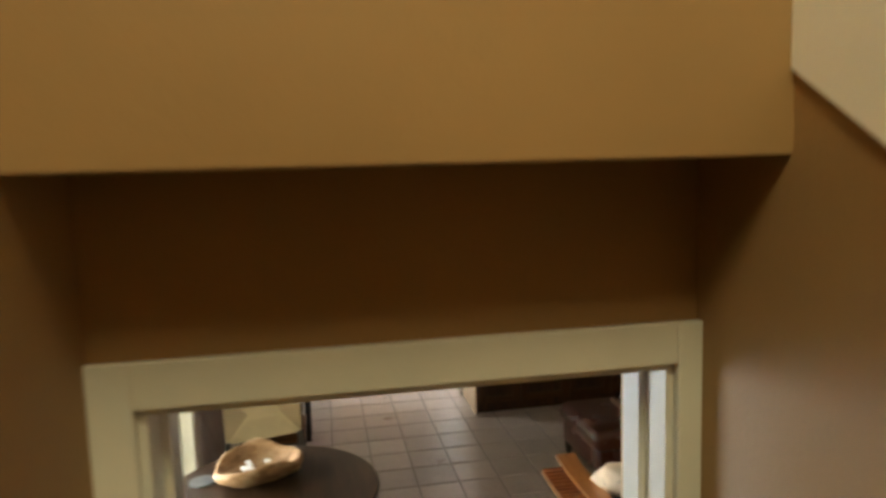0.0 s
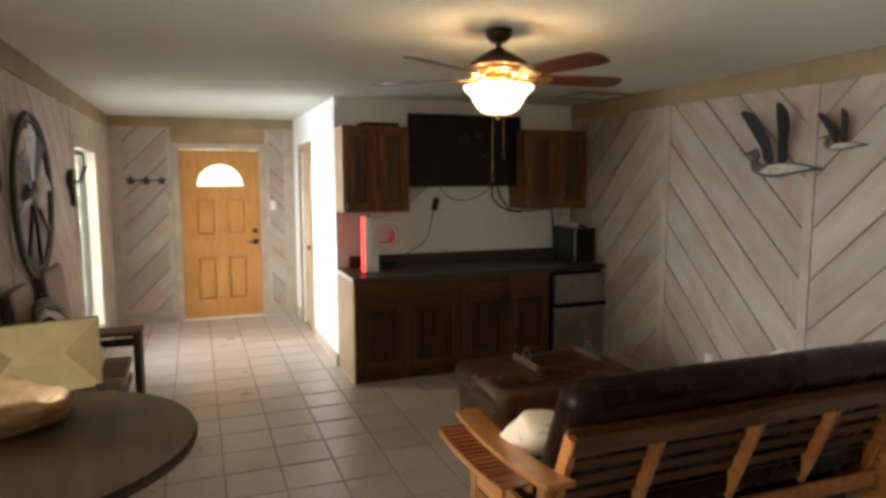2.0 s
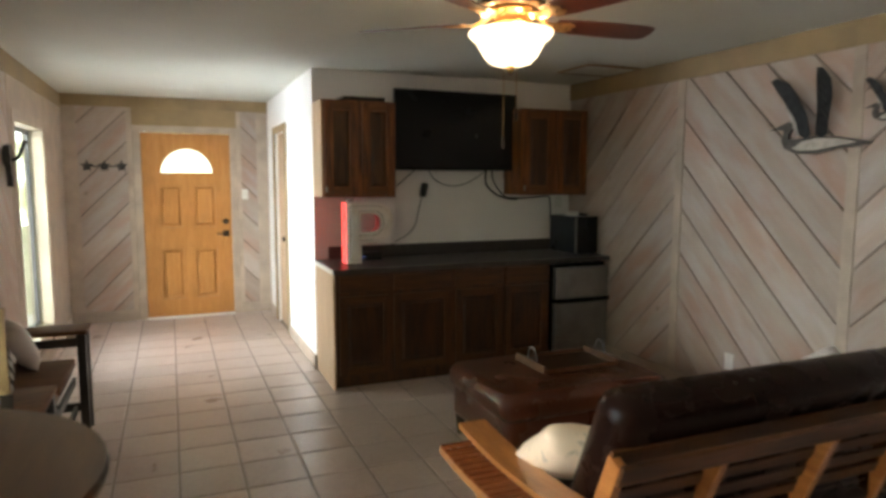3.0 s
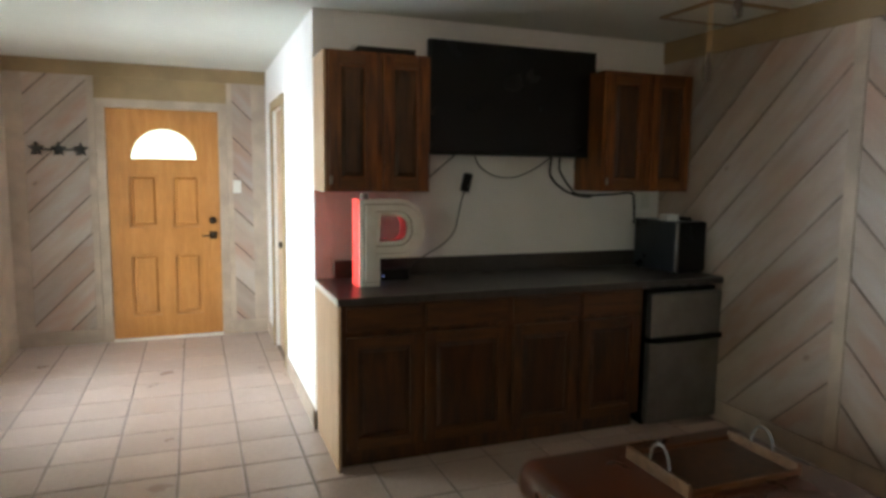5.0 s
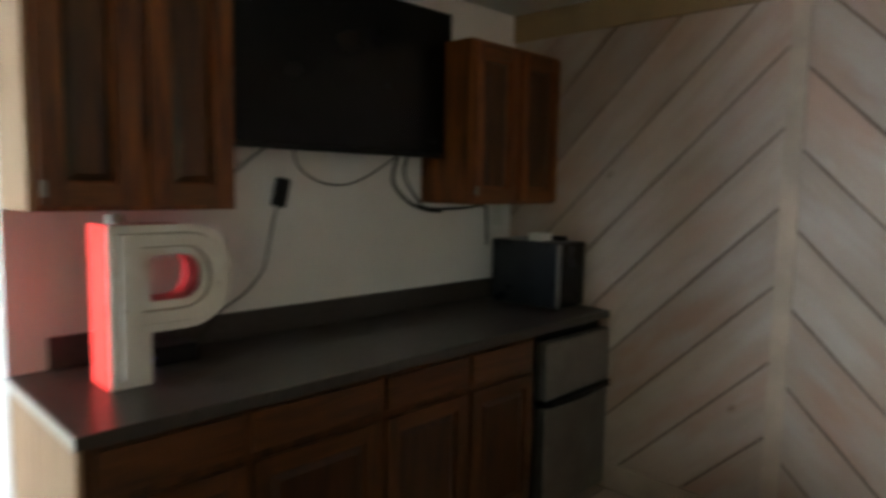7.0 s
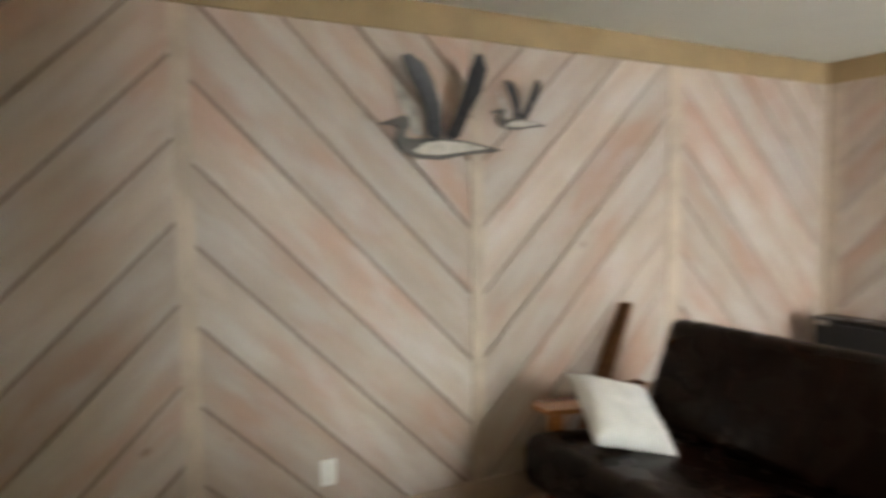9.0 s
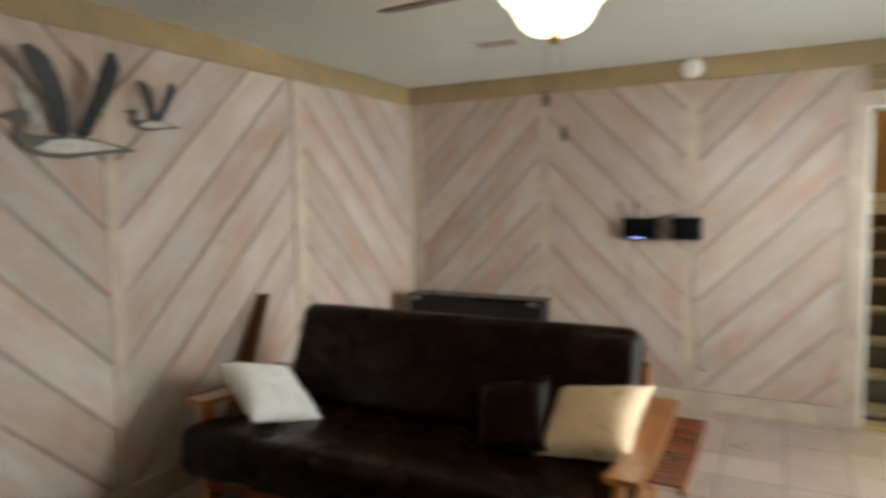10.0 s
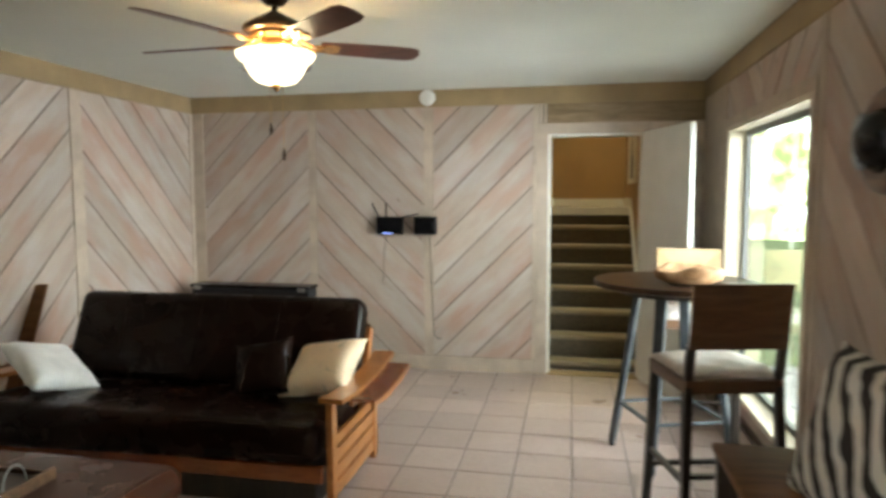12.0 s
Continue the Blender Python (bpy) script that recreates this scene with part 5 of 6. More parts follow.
def bar_chair():
    """A bar chair that faces +y: its seat's middle at the origin."""
    c = empty("bar_chair", label="brown wooden bar chair with a pale seat and tan back", category="chair", group="bar chairs at the high table")
    w, d, sz = 0.44, 0.42, 0.745
    for x in (-w / 2 + 0.02, w / 2 - 0.02):
        bm = bmesh.new()
        bar(bm, (x * 1.12, d / 2 - 0.01, 0), (x, d / 2 - 0.03, sz - 0.03), 0.036, 0.036, (0, 1, 0))
        part("leg", bm, "darkwood", c)
        bm = bmesh.new()
        bar(bm, (x * 1.1, -d / 2 - 0.03, 0), (x, -d / 2 + 0.02, sz), 0.036, 0.036, (0, 1, 0))
        bar(bm, (x, -d / 2 + 0.02, sz - 0.01), (x, -d / 2 - 0.005, 0.90), 0.036, 0.03, (0, 1, 0))
        part("leg", bm, "darkwood", c)
        bm = bmesh.new()
        bar(bm, (x * 1.06, d / 2 - 0.02, 0.30), (x * 1.06, -d / 2 - 0.0, 0.30), 0.028, 0.018)
        part("side_stretcher", bm, "darkwood", c)
    for y, z in ((d / 2 - 0.02, 0.22), (-d / 2 - 0.01, 0.33)):
        bm = bmesh.new()
        bar(bm, (-w / 2 + 0.01, y, z), (w / 2 - 0.01, y, z), 0.03, 0.02)
        part("cross_stretcher", bm, "darkwood", c)
    part("seat_frame", boxed(-w / 2, w / 2, -d / 2, d / 2, sz - 0.06, sz, bevel=0.006), "chairwood", c)
    bm = bmesh.new()
    cushion(bm, w - 0.01, d - 0.02, 0.07, pose(0, 0.005, sz + 0.012), pinch=0.0, wrinkle=0.022, seed=2)
    part("seat_pad", bm, "seat_cloth", c, "pale grey-beige seat pad", smooth=True)
    M0 = pose(0, -d / 2 - 0.012, 0.885, 6, 0, 0)
    bm = bmesh.new()
    box(bm, -w / 2 + 0.005, w / 2 - 0.005, -0.014, 0.0, 0, 0.285, 0.005, M0)
    part("backrest", bm, "chairwood", c, "brown wooden back board")
    bm = bmesh.new()
    box(bm, -w / 2 + 0.008, w / 2 - 0.008, 0.001, 0.012, 0.004, 0.281, 0.003, M0)
    pad = part("back_pad", bm, "tan_leather", c, "tan vinyl panel folded like an envelope")
    FACE = Matrix(((1, 0, 0, 0), (0, 0, 1, 0), (0, 1, 0, 0), (0, 0, 0, 1)))
    # Side flaps use a darkened tan so the folds look shaded.
    for sx in (-1, 1):
        bm = bmesh.new()
        prism(bm, [(sx * (w / 2 - 0.011), 0.008), (sx * (w / 2 - 0.011), 0.277), (sx * 0.085, 0.155)], 0.012, 0.0165, M0 @ FACE)
        part("side_flap", bm, "tan_dark", pad, "folded side flap, tan darkened as fold shade")
    bm = bmesh.new()
    prism(bm, [(-w / 2 + 0.03, 0.006), (w / 2 - 0.03, 0.006), (0.09, 0.125), (-0.09, 0.125)], 0.0125, 0.0155, M0 @ FACE)
    part("lower_flap", bm, "tan_leather", pad)
    return c


chair_a = bar_chair()
chair_a.matrix_world = pose(0.385, 2.43, 0, 0, 0, 180 + 14)
chair_b = copy_thing(chair_a, pose(0.24, 1.06, 0, 0, 0, -2))

# ---- bench by the windows ----
bn = empty("bench", label="dark wooden two-seat bench with broad brown arms and brown back panels", category="bench")
BX0, BX1, SZ, AZ2 = 0.05, 0.53, 0.50, 0.66
ARMS = ((3.15, 3.60), (4.71, 4.95))
for y0, y1 in ARMS:
    for y in (y0 + 0.035, y1 - 0.035):
        for x in (0.18, BX1 - 0.035):
            part("leg", boxed(x - 0.024, x + 0.024, y - 0.024, y + 0.024, 0, AZ2 - 0.027, bevel=0.004), "darkwood", bn)
    bm = bmesh.new()
    soft_box(bm, 0.15, BX1, y0, y1, AZ2 - 0.026, AZ2, 0.009, n=3)
    part("arm", bm, "armwood", bn, "broad flat brown arm", smooth=True)
    for z in (0.16, 0.56):
        part("side_rail", boxed(0.205, BX1 - 0.060, y0 + 0.02, y0 + 0.045, z, z + 0.05, bevel=0.003), "darkwood", bn)
for y0, y1 in ((3.61, 4.03), (4.09, 4.70)):
    bm = bmesh.new()
    soft_box(bm, BX0 + 0.05, 0.465, y0, y1, SZ - 0.05, SZ, 0.016, n=3)
    part("seat_board", bm, "armwood", bn, "brown seat panel with rounded edges", smooth=True)
part("seat_frame", boxed(BX0 + 0.06, 0.44, 3.61, 4.70, SZ - 0.10, SZ - 0.052, bevel=0.004), "darkwood", bn)
for z in (0.16, SZ - 0.16):
    part("front_rail", boxed(0.4405, 0.46, 3.61, 4.70, z, z + 0.045, bevel=0.003), "darkwood", bn)
for x in (0.10, 0.43):
    part("middle_leg", boxed(x - 0.022, x + 0.022, 4.038, 4.082, 0, SZ - 0.101, bevel=0.004), "darkwood", bn)
BACK = pose(0.095, 0, SZ - 0.02, 0, -6, 0)
for y0, y1 in ((3.42, 3.86), (4.18, 4.72)):
    bm = bmesh.new()
    soft_box(bm, 0, 0.05, y0 + 0.035, y1 - 0.035, 0.06, 0.69, 0.016, BACK, n=3)
    part("back_panel", bm, "backwood", bn, "brown back panel with rounded top", smooth=True)
    for y in (y0, y1 - 0.034):
        bm = bmesh.new()
        box(bm, -0.012, 0.045, y, y + 0.033, 0, 0.68, 0.01, BACK)
        part("back_post", bm, "darkwood", bn)
zp = empty("zebra_pillow", label="large black and white zebra-print pillow leaning on the bench back", category="pillow")
bm = bmesh.new()
cushion(bm, 0.48, 0.50, 0.16, seed=7)
part("pillow_cover", bm, "zebra", zp, smooth=True)
zp.matrix_world = pose(0.235, 3.66, AZ2 + 0.20, 72, 0, 104)
bp = empty("grey_pillow", label="grey-beige plain pillow slumped against the bench arm", category="pillow")
bm = bmesh.new()
cushion(bm, 0.30, 0.28, 0.11, seed=3)
part("pillow_cover", bm, "seat_cloth", bp, smooth=True)
bp.matrix_world = pose(0.225, 4.53, SZ + 0.145, 66, 0, 104)

# ---- fan ----
fan = empty("ceiling_fan", (FAN[0], FAN[1], 0), label="bronze ceiling fan with reddish brown blades and lit glass bowl", category="ceiling fan")
bm = bmesh.new()
lathe(bm, [(0.02, 2.375), (0.04, 2.38), (0.062, 2.405), (0.068, 2.4395)], 32)
part("canopy", bm, "bronze", fan, smooth=True)
bm = bmesh.new()
rod(bm, (0, 0, 2.33), (0, 0, 2.385), 0.013)
part("downrod", bm, "bronze", fan)
bm = bmesh.new()
lathe(bm, [(0.11, 2.258), (0.138, 2.262), (0.142, 2.272), (0.138, 2.285), (0.118, 2.298), (0.085, 2.318), (0.055, 2.332), (0.03, 2.348), (0.018, 2.352)], 40)
part("motor_housing", bm, "bronze", fan, smooth=True)
bm = bmesh.new()
lathe(bm, [(0.03, 2.10), (0.032, 2.175), (0.075, 2.192), (0.08, 2.205), (0.06, 2.222), (0.09, 2.24), (0.108, 2.257)], 40)
part("light_collar", bm, "brass", fan, smooth=True)
bm = bmesh.new()
lathe(bm, [(0.012, 2.034), (0.06, 2.037), (0.085, 2.046), (0.108, 2.068), (0.126, 2.10), (0.140, 2.128), (0.160, 2.142), (0.172, 2.156), (0.173, 2.168), (0.168, 2.168), (0.166, 2.158), (0.155, 2.147), (0.135, 2.134), (0.121, 2.102), (0.104, 2.072), (0.082, 2.052), (0.058, 2.043), (0.012, 2.040)], 48)
part("glass_bowl", bm, "lamp_glass", fan, "lit amber-white alabaster glass bowl", smooth=True)
bm = bmesh.new()
lathe(bm, [(0.004, 2.0), (0.014, 2.01), (0.02, 2.03), (0.012, 2.036)], 16)
part("finial", bm, "brass", fan, smooth=True)
for k in range(3):
    a = 2 * math.pi * k / 3 + 0.4
    bm = bmesh.new()
    rod(bm, (0.085 * math.cos(a), 0.085 * math.sin(a), 2.20), (0.165 * math.cos(a), 0.165 * math.sin(a), 2.172), 0.008)
    part("bowl_arm", bm, "brass", fan)
for dx, z in ((0.03, 1.86), (-0.03, 1.745)):
    bm = bmesh.new()
    rod(bm, (dx, 0, z), (dx, 0, 2.05), 0.0015, seg=6)
    chain = part("pull_chain", bm, "brass", fan)
    bm = bmesh.new()
    lathe(bm, [(0.002, z - 0.05), (0.006, z - 0.045), (0.009, z - 0.025), (0.005, z - 0.008), (0.003, z + 0.004)], 14, pose(dx, 0, 0))
    part("pull", bm, "bronze", chain, "dark bronze chain pull", smooth=True)
for k in range(5):
    a = FAN_TURN + 2 * math.pi * k / 5
    R = pose(0, 0, 2.212, 0, 0, math.degrees(a)) @ pose(0, 0, 0, -12, 0, 0)
    outline = [(0.20, -0.05), (0.30, -0.062), (0.50, -0.068), (0.62, -0.066), (0.662, -0.052), (0.675, 0), (0.662, 0.052), (0.62, 0.066), (0.50, 0.068), (0.30, 0.062), (0.20, 0.05)]
    bm = bmesh.new()
    prism(bm, outline, -0.003, 0.003, R)
    bl = part("blade", bm, "bladewood", fan)
    bm = bmesh.new()
    prism(bm, [(0.185, -0.02), (0.21, -0.03), (0.255, -0.042), (0.29, -0.02), (0.275, 0), (0.29, 0.02), (0.255, 0.042), (0.21, 0.03), (0.185, 0.02)], -0.009, -0.0035, R)
    for side in (-0.02, 0.02):
        tube(bm, curve_pts([R @ Vector((0.075, side * 0.6, 0.03)), R @ Vector((0.11, side * 1.3, 0.012)), R @ Vector((0.15, side * 1.2, -0.006)), R @ Vector((0.20, side, -0.006))], 5), 0.007)
    part("blade_iron", bm, "brass", bl, "antique brass scrolled blade iron")
    bm = bmesh.new()
    for u, v in ((0.215, -0.018), (0.215, 0.018), (0.255, 0.0)):
        p = R @ Vector((u, v, -0.0095))
        rod(bm, p, p + Vector((0, 0, -0.003)), 0.005, seg=8)
    part("screw", bm, "bronze", bl)

# ---- ceiling and wall fittings ----
al = empty("smoke_alarm", (2.262, 0.012, 2.372), label="round white smoke alarm on the tan frieze board", category="smoke alarm")
bm = bmesh.new()
lathe(bm, [(0.068, 0), (0.068, 0.018), (0.058, 0.032), (0.02, 0.036), (0.001, 0.036)], 36, pose(0, 0, 0, -90))
part("alarm_body", bm, "white_plastic", al, smooth=True)
vt = empty("ceiling_vent", (3.22, 1.16, H), label="small beige slatted air vent in the ceiling", category="air vent")
part("vent_frame", boxed(-0.15, 0.15, -0.08, 0.08, -0.008, 0, bevel=0.002), "white_paint", vt)
for k in range(6):
    bm = bmesh.new()
    box(bm, -0.12, 0.12, -0.006, 0.006, -0.001, 0.001, 0, pose(0, -0.05 + 0.02 * k, -0.012, 35))
    part("slat", bm, "batten", vt)
ht = empty("ceiling_hatch", (4.23, 4.79, H), label="flat attic hatch with a thin frame in the ceiling", category="hatch")
part("hatch_panel", boxed(-0.23, 0.23, -0.19, 0.19, -0.008, 0, bevel=0.001), "ceiling", ht)
for a in ((-0.255, 0.255, -0.215, -0.19), (-0.255, 0.255, 0.19, 0.215), (-0.255, -0.23, -0.19, 0.19), (0.23, 0.255, -0.19, 0.19)):
    part("hatch_frame", boxed(*a, -0.014, 0, bevel=0.002), "trim", ht)

ro = empty("wifi_router", (2.60, 0.012, 1.28), label="black wireless router with three aerials on a small wall bracket", category="router")
part("router_body", boxed(-0.125, 0.115, 0.02, 0.055, -0.085, 0.07, bevel=0.008), "black", ro)
part("bracket", boxed(-0.06, 0.06, 0, 0.02, -0.05, 0.04), "matt_black", ro)
for a, b in (((0.09, 0.04, 0.05), (0.15, 0.06, 0.19)), ((0.03, 0.04, 0.05), (0.03, 0.04, 0.20)), ((-0.11, 0.04, 0.065), (-0.27, 0.06, 0.10))):
    bm = bmesh.new()
    bar(bm, a, b, 0.014, 0.008, (0, 1, 0))
    part("aerial", bm, "matt_black", ro)
part("indicator", boxed(-0.03, 0.06, 0.0552, 0.057, -0.075, -0.067), "led", ro, "small blue indicator light")
sp = empty("wall_speaker", (2.275, 0.012, 1.28), label="small black square loudspeaker on the board wall", category="speaker")
part("speaker_case", boxed(-0.095, 0.095, 0, 0.09, -0.08, 0.075, bevel=0.008), "matt_black", sp)
part("speaker_grille", boxed(-0.085, 0.085, 0.091, 0.096, -0.07, 0.065, bevel=0.002), "black", sp)
cable("cable", [(2.24, 0.02, 1.20), (2.235, 0.02, 0.9), (2.225, 0.02, 0.6), (2.21, 0.02, 0.36), (2.19, 0.025, 0.29), (2.14, 0.03, 0.285)], "dark cable running down the batten to the floor", 0.0035)
cable("cable", [(2.64, 0.02, 1.20), (2.66, 0.02, 1.0), (2.67, 0.02, 0.75)], "thin dark cable hanging below the router", 0.003)


def bird(at, s, label):
    """A flying pelican cut from metal, its wings raised, hung on the east wall; local x runs south along the wall."""
    o = empty("pelican_ornament", at, -90, label, "wall ornament", "metal pelicans on the board wall")
    bm = bmesh.new()
    body = [(-0.10, 0.09), (-0.02, 0.12), (0.02, 0.135), (0.05, 0.12), (0.05, 0.09), (0.03, 0.06), (0.03, 0.04), (0.08, 0.035), (0.2, 0.045), (0.33, 0.035), (0.52, 0.0),
            (0.50, -0.012), (0.33, -0.03), (0.2, -0.055), (0.08, -0.05), (0.0, -0.015), (-0.02, 0.03), (-0.005, 0.075), (-0.02, 0.09)]
    prism(bm, [(x * s, z * s) for x, z in body], 0.02, 0.035, Matrix(((1, 0, 0, 0), (0, 0, -1, 0), (0, 1, 0, 0), (0, 0, 0, 1))))
    part("bird_body", bm, "bird_grey", o, "grey metal body and long beak")
    flat = Matrix(((1, 0, 0, 0), (0, 0, -1, 0), (0, 1, 0, 0), (0, 0, 0, 1)))
    bm = bmesh.new()
    prism(bm, [(x * s, z * s) for x, z in [(0.06, -0.018), (0.12, 0.018), (0.2, 0.032), (0.33, 0.025), (0.44, 0.002), (0.33, -0.014), (0.2, -0.032), (0.1, -0.032)]], 0.036, 0.041, flat)
    part("belly_plate", bm, "bird_white", o, "white painted belly")
    bm = bmesh.new()
    prism(bm, [(x * s, z * s) for x, z in [(-0.02, 0.31), (0.05, 0.22), (0.1, 0.13), (0.11, 0.05), (0.07, 0.055), (0.035, 0.13), (0.0, 0.2)]], 0.026, 0.030, flat)
    part("wing_fringe", bm, "pale_metal", o, "grey trailing wing feathers")
    for wing, t in (([(-0.03, 0.36), (0.01, 0.375), (0.08, 0.34), (0.13, 0.27), (0.175, 0.17), (0.19, 0.05), (0.16, 0.03), (0.12, 0.05), (0.105, 0.13), (0.06, 0.22), (0.01, 0.29)], 0.05),
                    ([(0.30, 0.39), (0.33, 0.385), (0.365, 0.33), (0.355, 0.24), (0.315, 0.15), (0.285, 0.05), (0.25, 0.035), (0.215, 0.05), (0.235, 0.12), (0.26, 0.21), (0.28, 0.32)], 0.035)):
        bm = bmesh.new()
        vs = prism(bm, [(x * s, z * s) for x, z in wing], t, t + 0.006, Matrix(((1, 0, 0, 0), (0, 0, -1, 0), (0, 1, 0, 0), (0, 0, 0, 1))))
        lean = 0.08 if wing[0][0] < 0.1 else 0.145
        for v in vs:
            v.co.y -= lean * s * max(0, v.co.z / s / 0.39)
        w = part("wing", bm, "black_feather", o, "black raised wing")
        for k in range(5):
            f = 0.12 + 0.12 * k
            i = Vector((wing[0][0], 0, wing[0][1])).lerp(Vector((wing[6][0], 0, wing[6][1])), f) * s
            bm = bmesh.new()
            y = -t - 0.005 - lean * s * (i.z / s / 0.39)
            bar(bm, (i.x - 0.005 * s, y, i.z + 0.02 * s), (i.x + 0.045 * s, y, i.z - 0.05 * s), 0.006 * s, 0.004, (0, 1, 0), 0)
            part("feather", bm, "iron", w)
    bm = bmesh.new()
    rod(bm, (0.15 * s, -0.03, 0.01 * s), (0.15 * s, 0.0, 0.01 * s), 0.006)
    part("hanger", bm, "matt_black", o)
    return o


bird((W - 0.002, 3.24, 1.775), 1.05, "large metal pelican with black raised wings on the board wall")
bird((W - 0.002, 2.70, 1.905), 0.53, "small metal pelican with black raised wings on the board wall")

# west wall ornaments, built facing +x
wh = empty("windmill_wheel", (0.008, 4.22, 1.62), 90, "large dark metal wheel with grey windmill blades on the board wall", "wall ornament")
bm = bmesh.new()
for r, t in ((0.47, 0.016), (0.43, 0.012)):
    tube(bm, [(r * math.cos(2 * math.pi * k / 48), -0.03, r * math.sin(2 * math.pi * k / 48)) for k in range(49)], t)
part("outer_ring", bm, "iron", wh, "dark iron double rim", smooth=True)
for k in range(8):
    a = 2 * math.pi * k / 8 + 0.2
    e, f = Vector((math.cos(a), 0, math.sin(a))), Vector((-math.sin(a), 0, math.cos(a)))
    bm = bmesh.new()
    rod(bm, e * 0.05 + Vector((0, -0.025, 0)), e * 0.49 + Vector((0, -0.03, 0)), 0.008)
    part("spoke", bm, "iron", wh)
    bm = bmesh.new()
    q = [e * 0.09 - f * 0.015, e * 0.39 - f * 0.05, e * 0.40 + f * 0.05, e * 0.09 + f * 0.02]
    ys = [-0.035, -0.05, -0.025, -0.03]
    lo = [bm.verts.new((p.x, y, p.z)) for p, y in zip(q, ys)]
    hi = [bm.verts.new((p.x, y - 0.003, p.z)) for p, y in zip(q, ys)]
    bm.faces.new(lo)
    bm.faces.new(hi[::-1])
    for i in range(4):
        bm.faces.new((lo[i], lo[(i + 1) % 4], hi[(i + 1) % 4], hi[i]))
    if k % 2 == 0:
        part("windmill_blade", bm, "galv", wh, "weathered grey sheet-metal blade")
    else:
        part("windmill_blade", bm, "iron", wh, "dark sheet-metal blade")
bm = bmesh.new()
lathe(bm, [(0.075, 0), (0.075, 0.05), (0.05, 0.07), (0.001, 0.075)], 28, pose(0, 0, 0, 90))
part("hub", bm, "galv", wh, "grey metal hub", smooth=True)

rm = empty("round_ornament", (0.008, 3.18, 1.71), 90, "round brown wooden ring with a glossy black centre", "wall ornament")
bm = bmesh.new()
lathe(bm, [(0.11, 0.02), (0.165, 0.0), (0.178, 0.02), (0.168, 0.042), (0.125, 0.055), (0.105, 0.04)], 44, pose(0, 0, 0, 90))
part("wooden_ring", bm, "chairwood", rm, smooth=True)
bm = bmesh.new()
lathe(bm, [(0.105, 0.005), (0.104, 0.05), (0.085, 0.085), (0.045, 0.11), (0.001, 0.115)], 36, pose(0, 0, 0, 90))
part("glossy_centre", bm, "black", rm, "glossy black domed centre", smooth=True)
# White highlight of the glossy dome, modelled as a pale tube.
bm = bmesh.new()
tube(bm, [(0.07 * math.cos(radians(a)), -0.095, 0.085 * math.sin(radians(a))) for a in range(100, 271, 17)], 0.012)
part("inlay", bm, "galv", rm, "pale curve standing for a highlight on the dome", smooth=True)
hk = empty("hook_ornament", (0.008, 5.52, 1.71), 90, "dark iron hook ornament with a curled arm on the board wall", "wall ornament")
bm = bmesh.new()
lathe(bm, [(0.06, 0), (0.06, 0.02), (0.02, 0.035), (0.001, 0.036)], 20, pose(0, 0, 0, 90))
part("hook_plate", bm, "iron", hk, smooth=True)
bm = bmesh.new()
tube(bm, curve_pts([(0, -0.03, -0.02), (0, -0.08, -0.01), (0.01, -0.10, 0.04), (0.03, -0.115, 0.09), (0.06, -0.12, 0.10)]), 0.012)
part("hook_arm", bm, "iron", hk, smooth=True)
bm = bmesh.new()
prism(bm, [(-0.06, 0.07), (0.03, 0.085), (0.07, 0.03), (0.055, -0.06), (0.03, -0.17), (0.0, -0.2), (-0.01, -0.13), (-0.045, -0.04)], 0.01, 0.045, Matrix(((1, 0, 0, 0), (0, 0, -1, 0), (0, 1, 0, 0), (0, 0, 0, 1))))
part("hook_tail", bm, "iron", hk)

st = empty("star_hooks", (0.39, L_ - 0.006, 1.695), label="rack of three dark metal star hooks beside the front door", category="wall ornament")
part("rack_bar", boxed(-0.18, 0.18, -0.010, 0, -0.012, 0.004, bevel=0.001), "iron", st)
for dx in (-0.165, 0.0, 0.165):
    pts = []
    for k in range(10):
        a = math.pi / 2 + math.pi * k / 5
        r = 0.068 if k % 2 == 0 else 0.03
        pts.append((dx + r * math.cos(a), r * math.sin(a)))
    bm = bmesh.new()
    prism(bm, pts, 0.012, 0.022, Matrix(((1, 0, 0, 0), (0, 0, -1, 0), (0, 1, 0, 0), (0, 0, 0, 1))))
    part("star", bm, "iron", st)
    bm = bmesh.new()
    tube(bm, curve_pts([(dx, -0.02, -0.02), (dx, -0.05, -0.05), (dx, -0.065, -0.03)]), 0.005)
    part("hook", bm, "iron", st)

# picture in the stairwell, facing +x
pc = empty("framed_picture", (SX0 + 0.001, -1.47, 1.95), 90, "black and white picture in a white frame in the stairwell", "picture")
pw, ph = 0.34, 0.29
for a in ((-pw, pw, -ph, -ph + 0.045), (-pw, pw, ph - 0.045, ph), (-pw, -pw + 0.06, -ph + 0.045, ph - 0.045), (pw - 0.06, pw, -ph + 0.045, ph - 0.045)):
    part("frame_bar", boxed(a[0], a[1], -0.03, 0, a[2], a[3], bevel=0.003), "white_paint", pc)
part("picture_sheet", boxed(-pw + 0.06, pw - 0.06, -0.012, -0.002, -ph + 0.045, ph - 0.045), "white_plastic", pc)
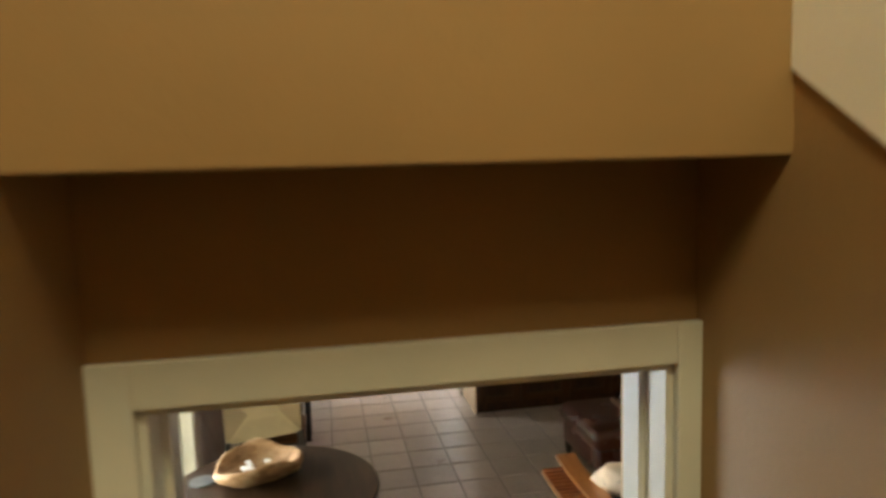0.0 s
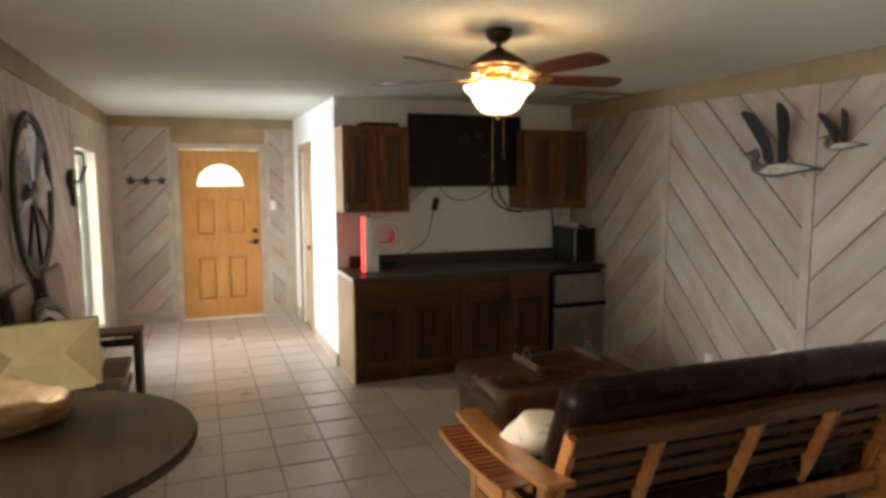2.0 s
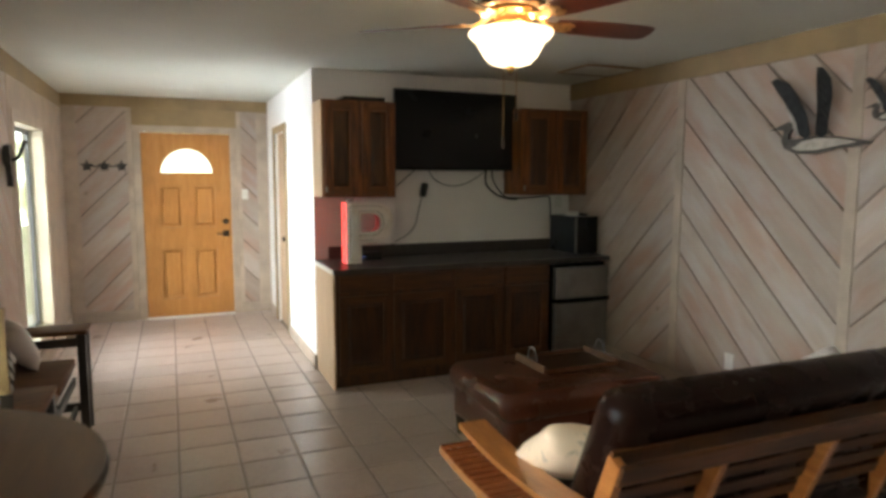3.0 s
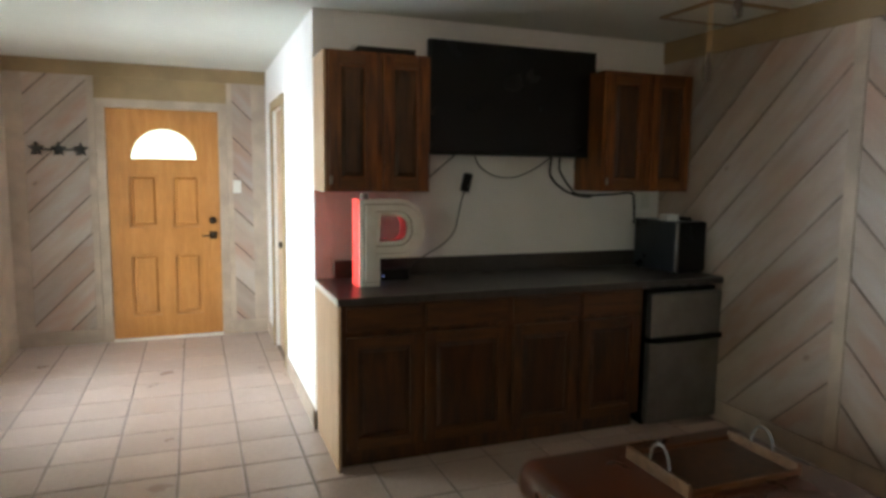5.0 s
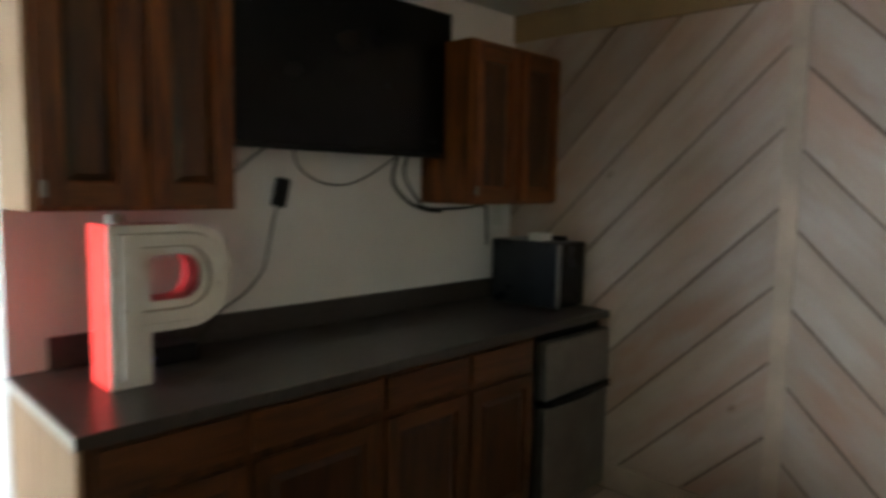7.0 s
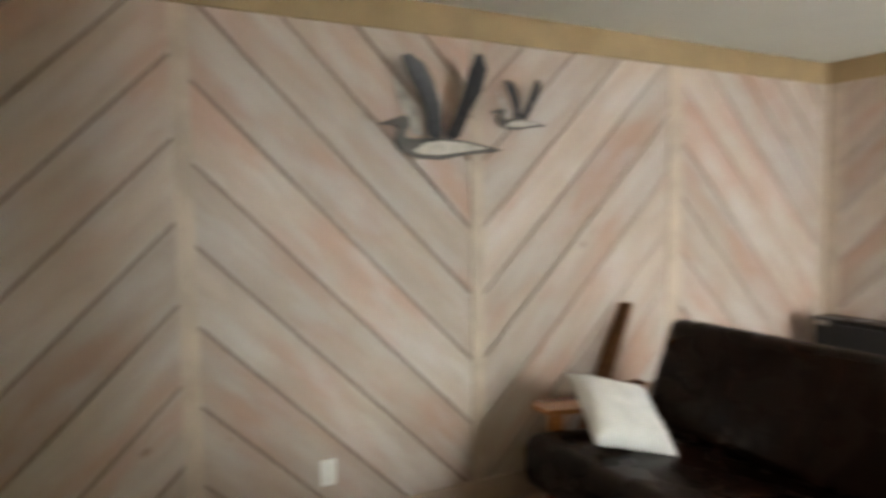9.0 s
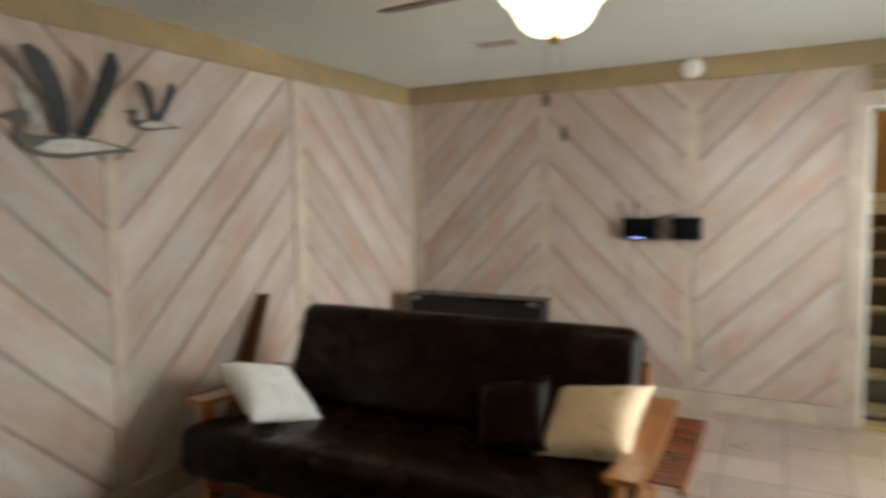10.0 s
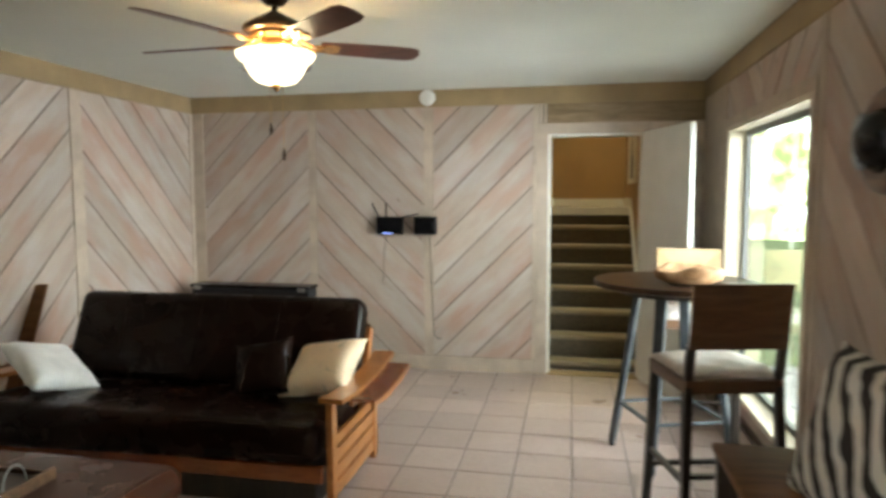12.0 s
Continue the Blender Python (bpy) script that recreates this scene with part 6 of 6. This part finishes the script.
for i in range(7):
    x = -0.2 + 0.065 * i
    part("dark_shape", boxed(x, x + random.uniform(0.015, 0.045), -0.014, -0.0125, -0.24, random.uniform(-0.05, 0.23)), "matt_black", pc)

# ---- floor tiles ----
def tile_mesh(w, d):
    bm = bmesh.new()
    t, e = 0.0, 0.004
    lo = [bm.verts.new(p) for p in ((-w / 2, -d / 2, -0.008), (w / 2, -d / 2, -0.008), (w / 2, d / 2, -0.008), (-w / 2, d / 2, -0.008))]
    md = [bm.verts.new((v.co.x, v.co.y, -0.0022)) for v in lo]
    hi = [bm.verts.new((v.co.x - math.copysign(e, v.co.x), v.co.y - math.copysign(e, v.co.y), 0)) for v in lo]
    bm.faces.new(hi)
    for a, b in ((lo, md), (md, hi)):
        for i in range(4):
            bm.faces.new((a[i], a[(i + 1) % 4], b[(i + 1) % 4], b[i]))
    return mesh_from(bm, "tile", "tile")


PITCH, GX, GY, GAP = 0.3165, 1.645, 4.285, 0.011
cache = {}
tile_rnd = random.Random(5)
i0, i1 = math.floor((0 - GX) / PITCH), math.ceil((W - GX) / PITCH)
j0, j1 = math.floor((0 - GY) / PITCH), math.ceil((L_ - GY) / PITCH)
for i in range(i0, i1):
    for j in range(j0, j1):
        x0, x1 = max(0.0, GX + i * PITCH + GAP / 2), GX + (i + 1) * PITCH - GAP / 2
        y0, y1 = max(0.0, GY + j * PITCH + GAP / 2), min(L_, GY + (j + 1) * PITCH - GAP / 2)
        x1 = min(x1, HALL if y0 > AL - 0.15 else W)
        if y0 > AL - 0.15 and x0 > HALL - 0.03:
            continue
        w, d = round(x1 - x0, 4), round(y1 - y0, 4)
        if w < 0.02 or d < 0.02:
            continue
        if (w, d) not in cache:
            cache[w, d] = tile_mesh(w, d)
        ob = new("tile", cache[w, d])
        ob.parent = floor
        ob.matrix_world = pose((x0 + x1) / 2, (y0 + y1) / 2, tile_rnd.uniform(-0.0004, 0.0002), tile_rnd.uniform(-0.05, 0.05), tile_rnd.uniform(-0.05, 0.05), 0)
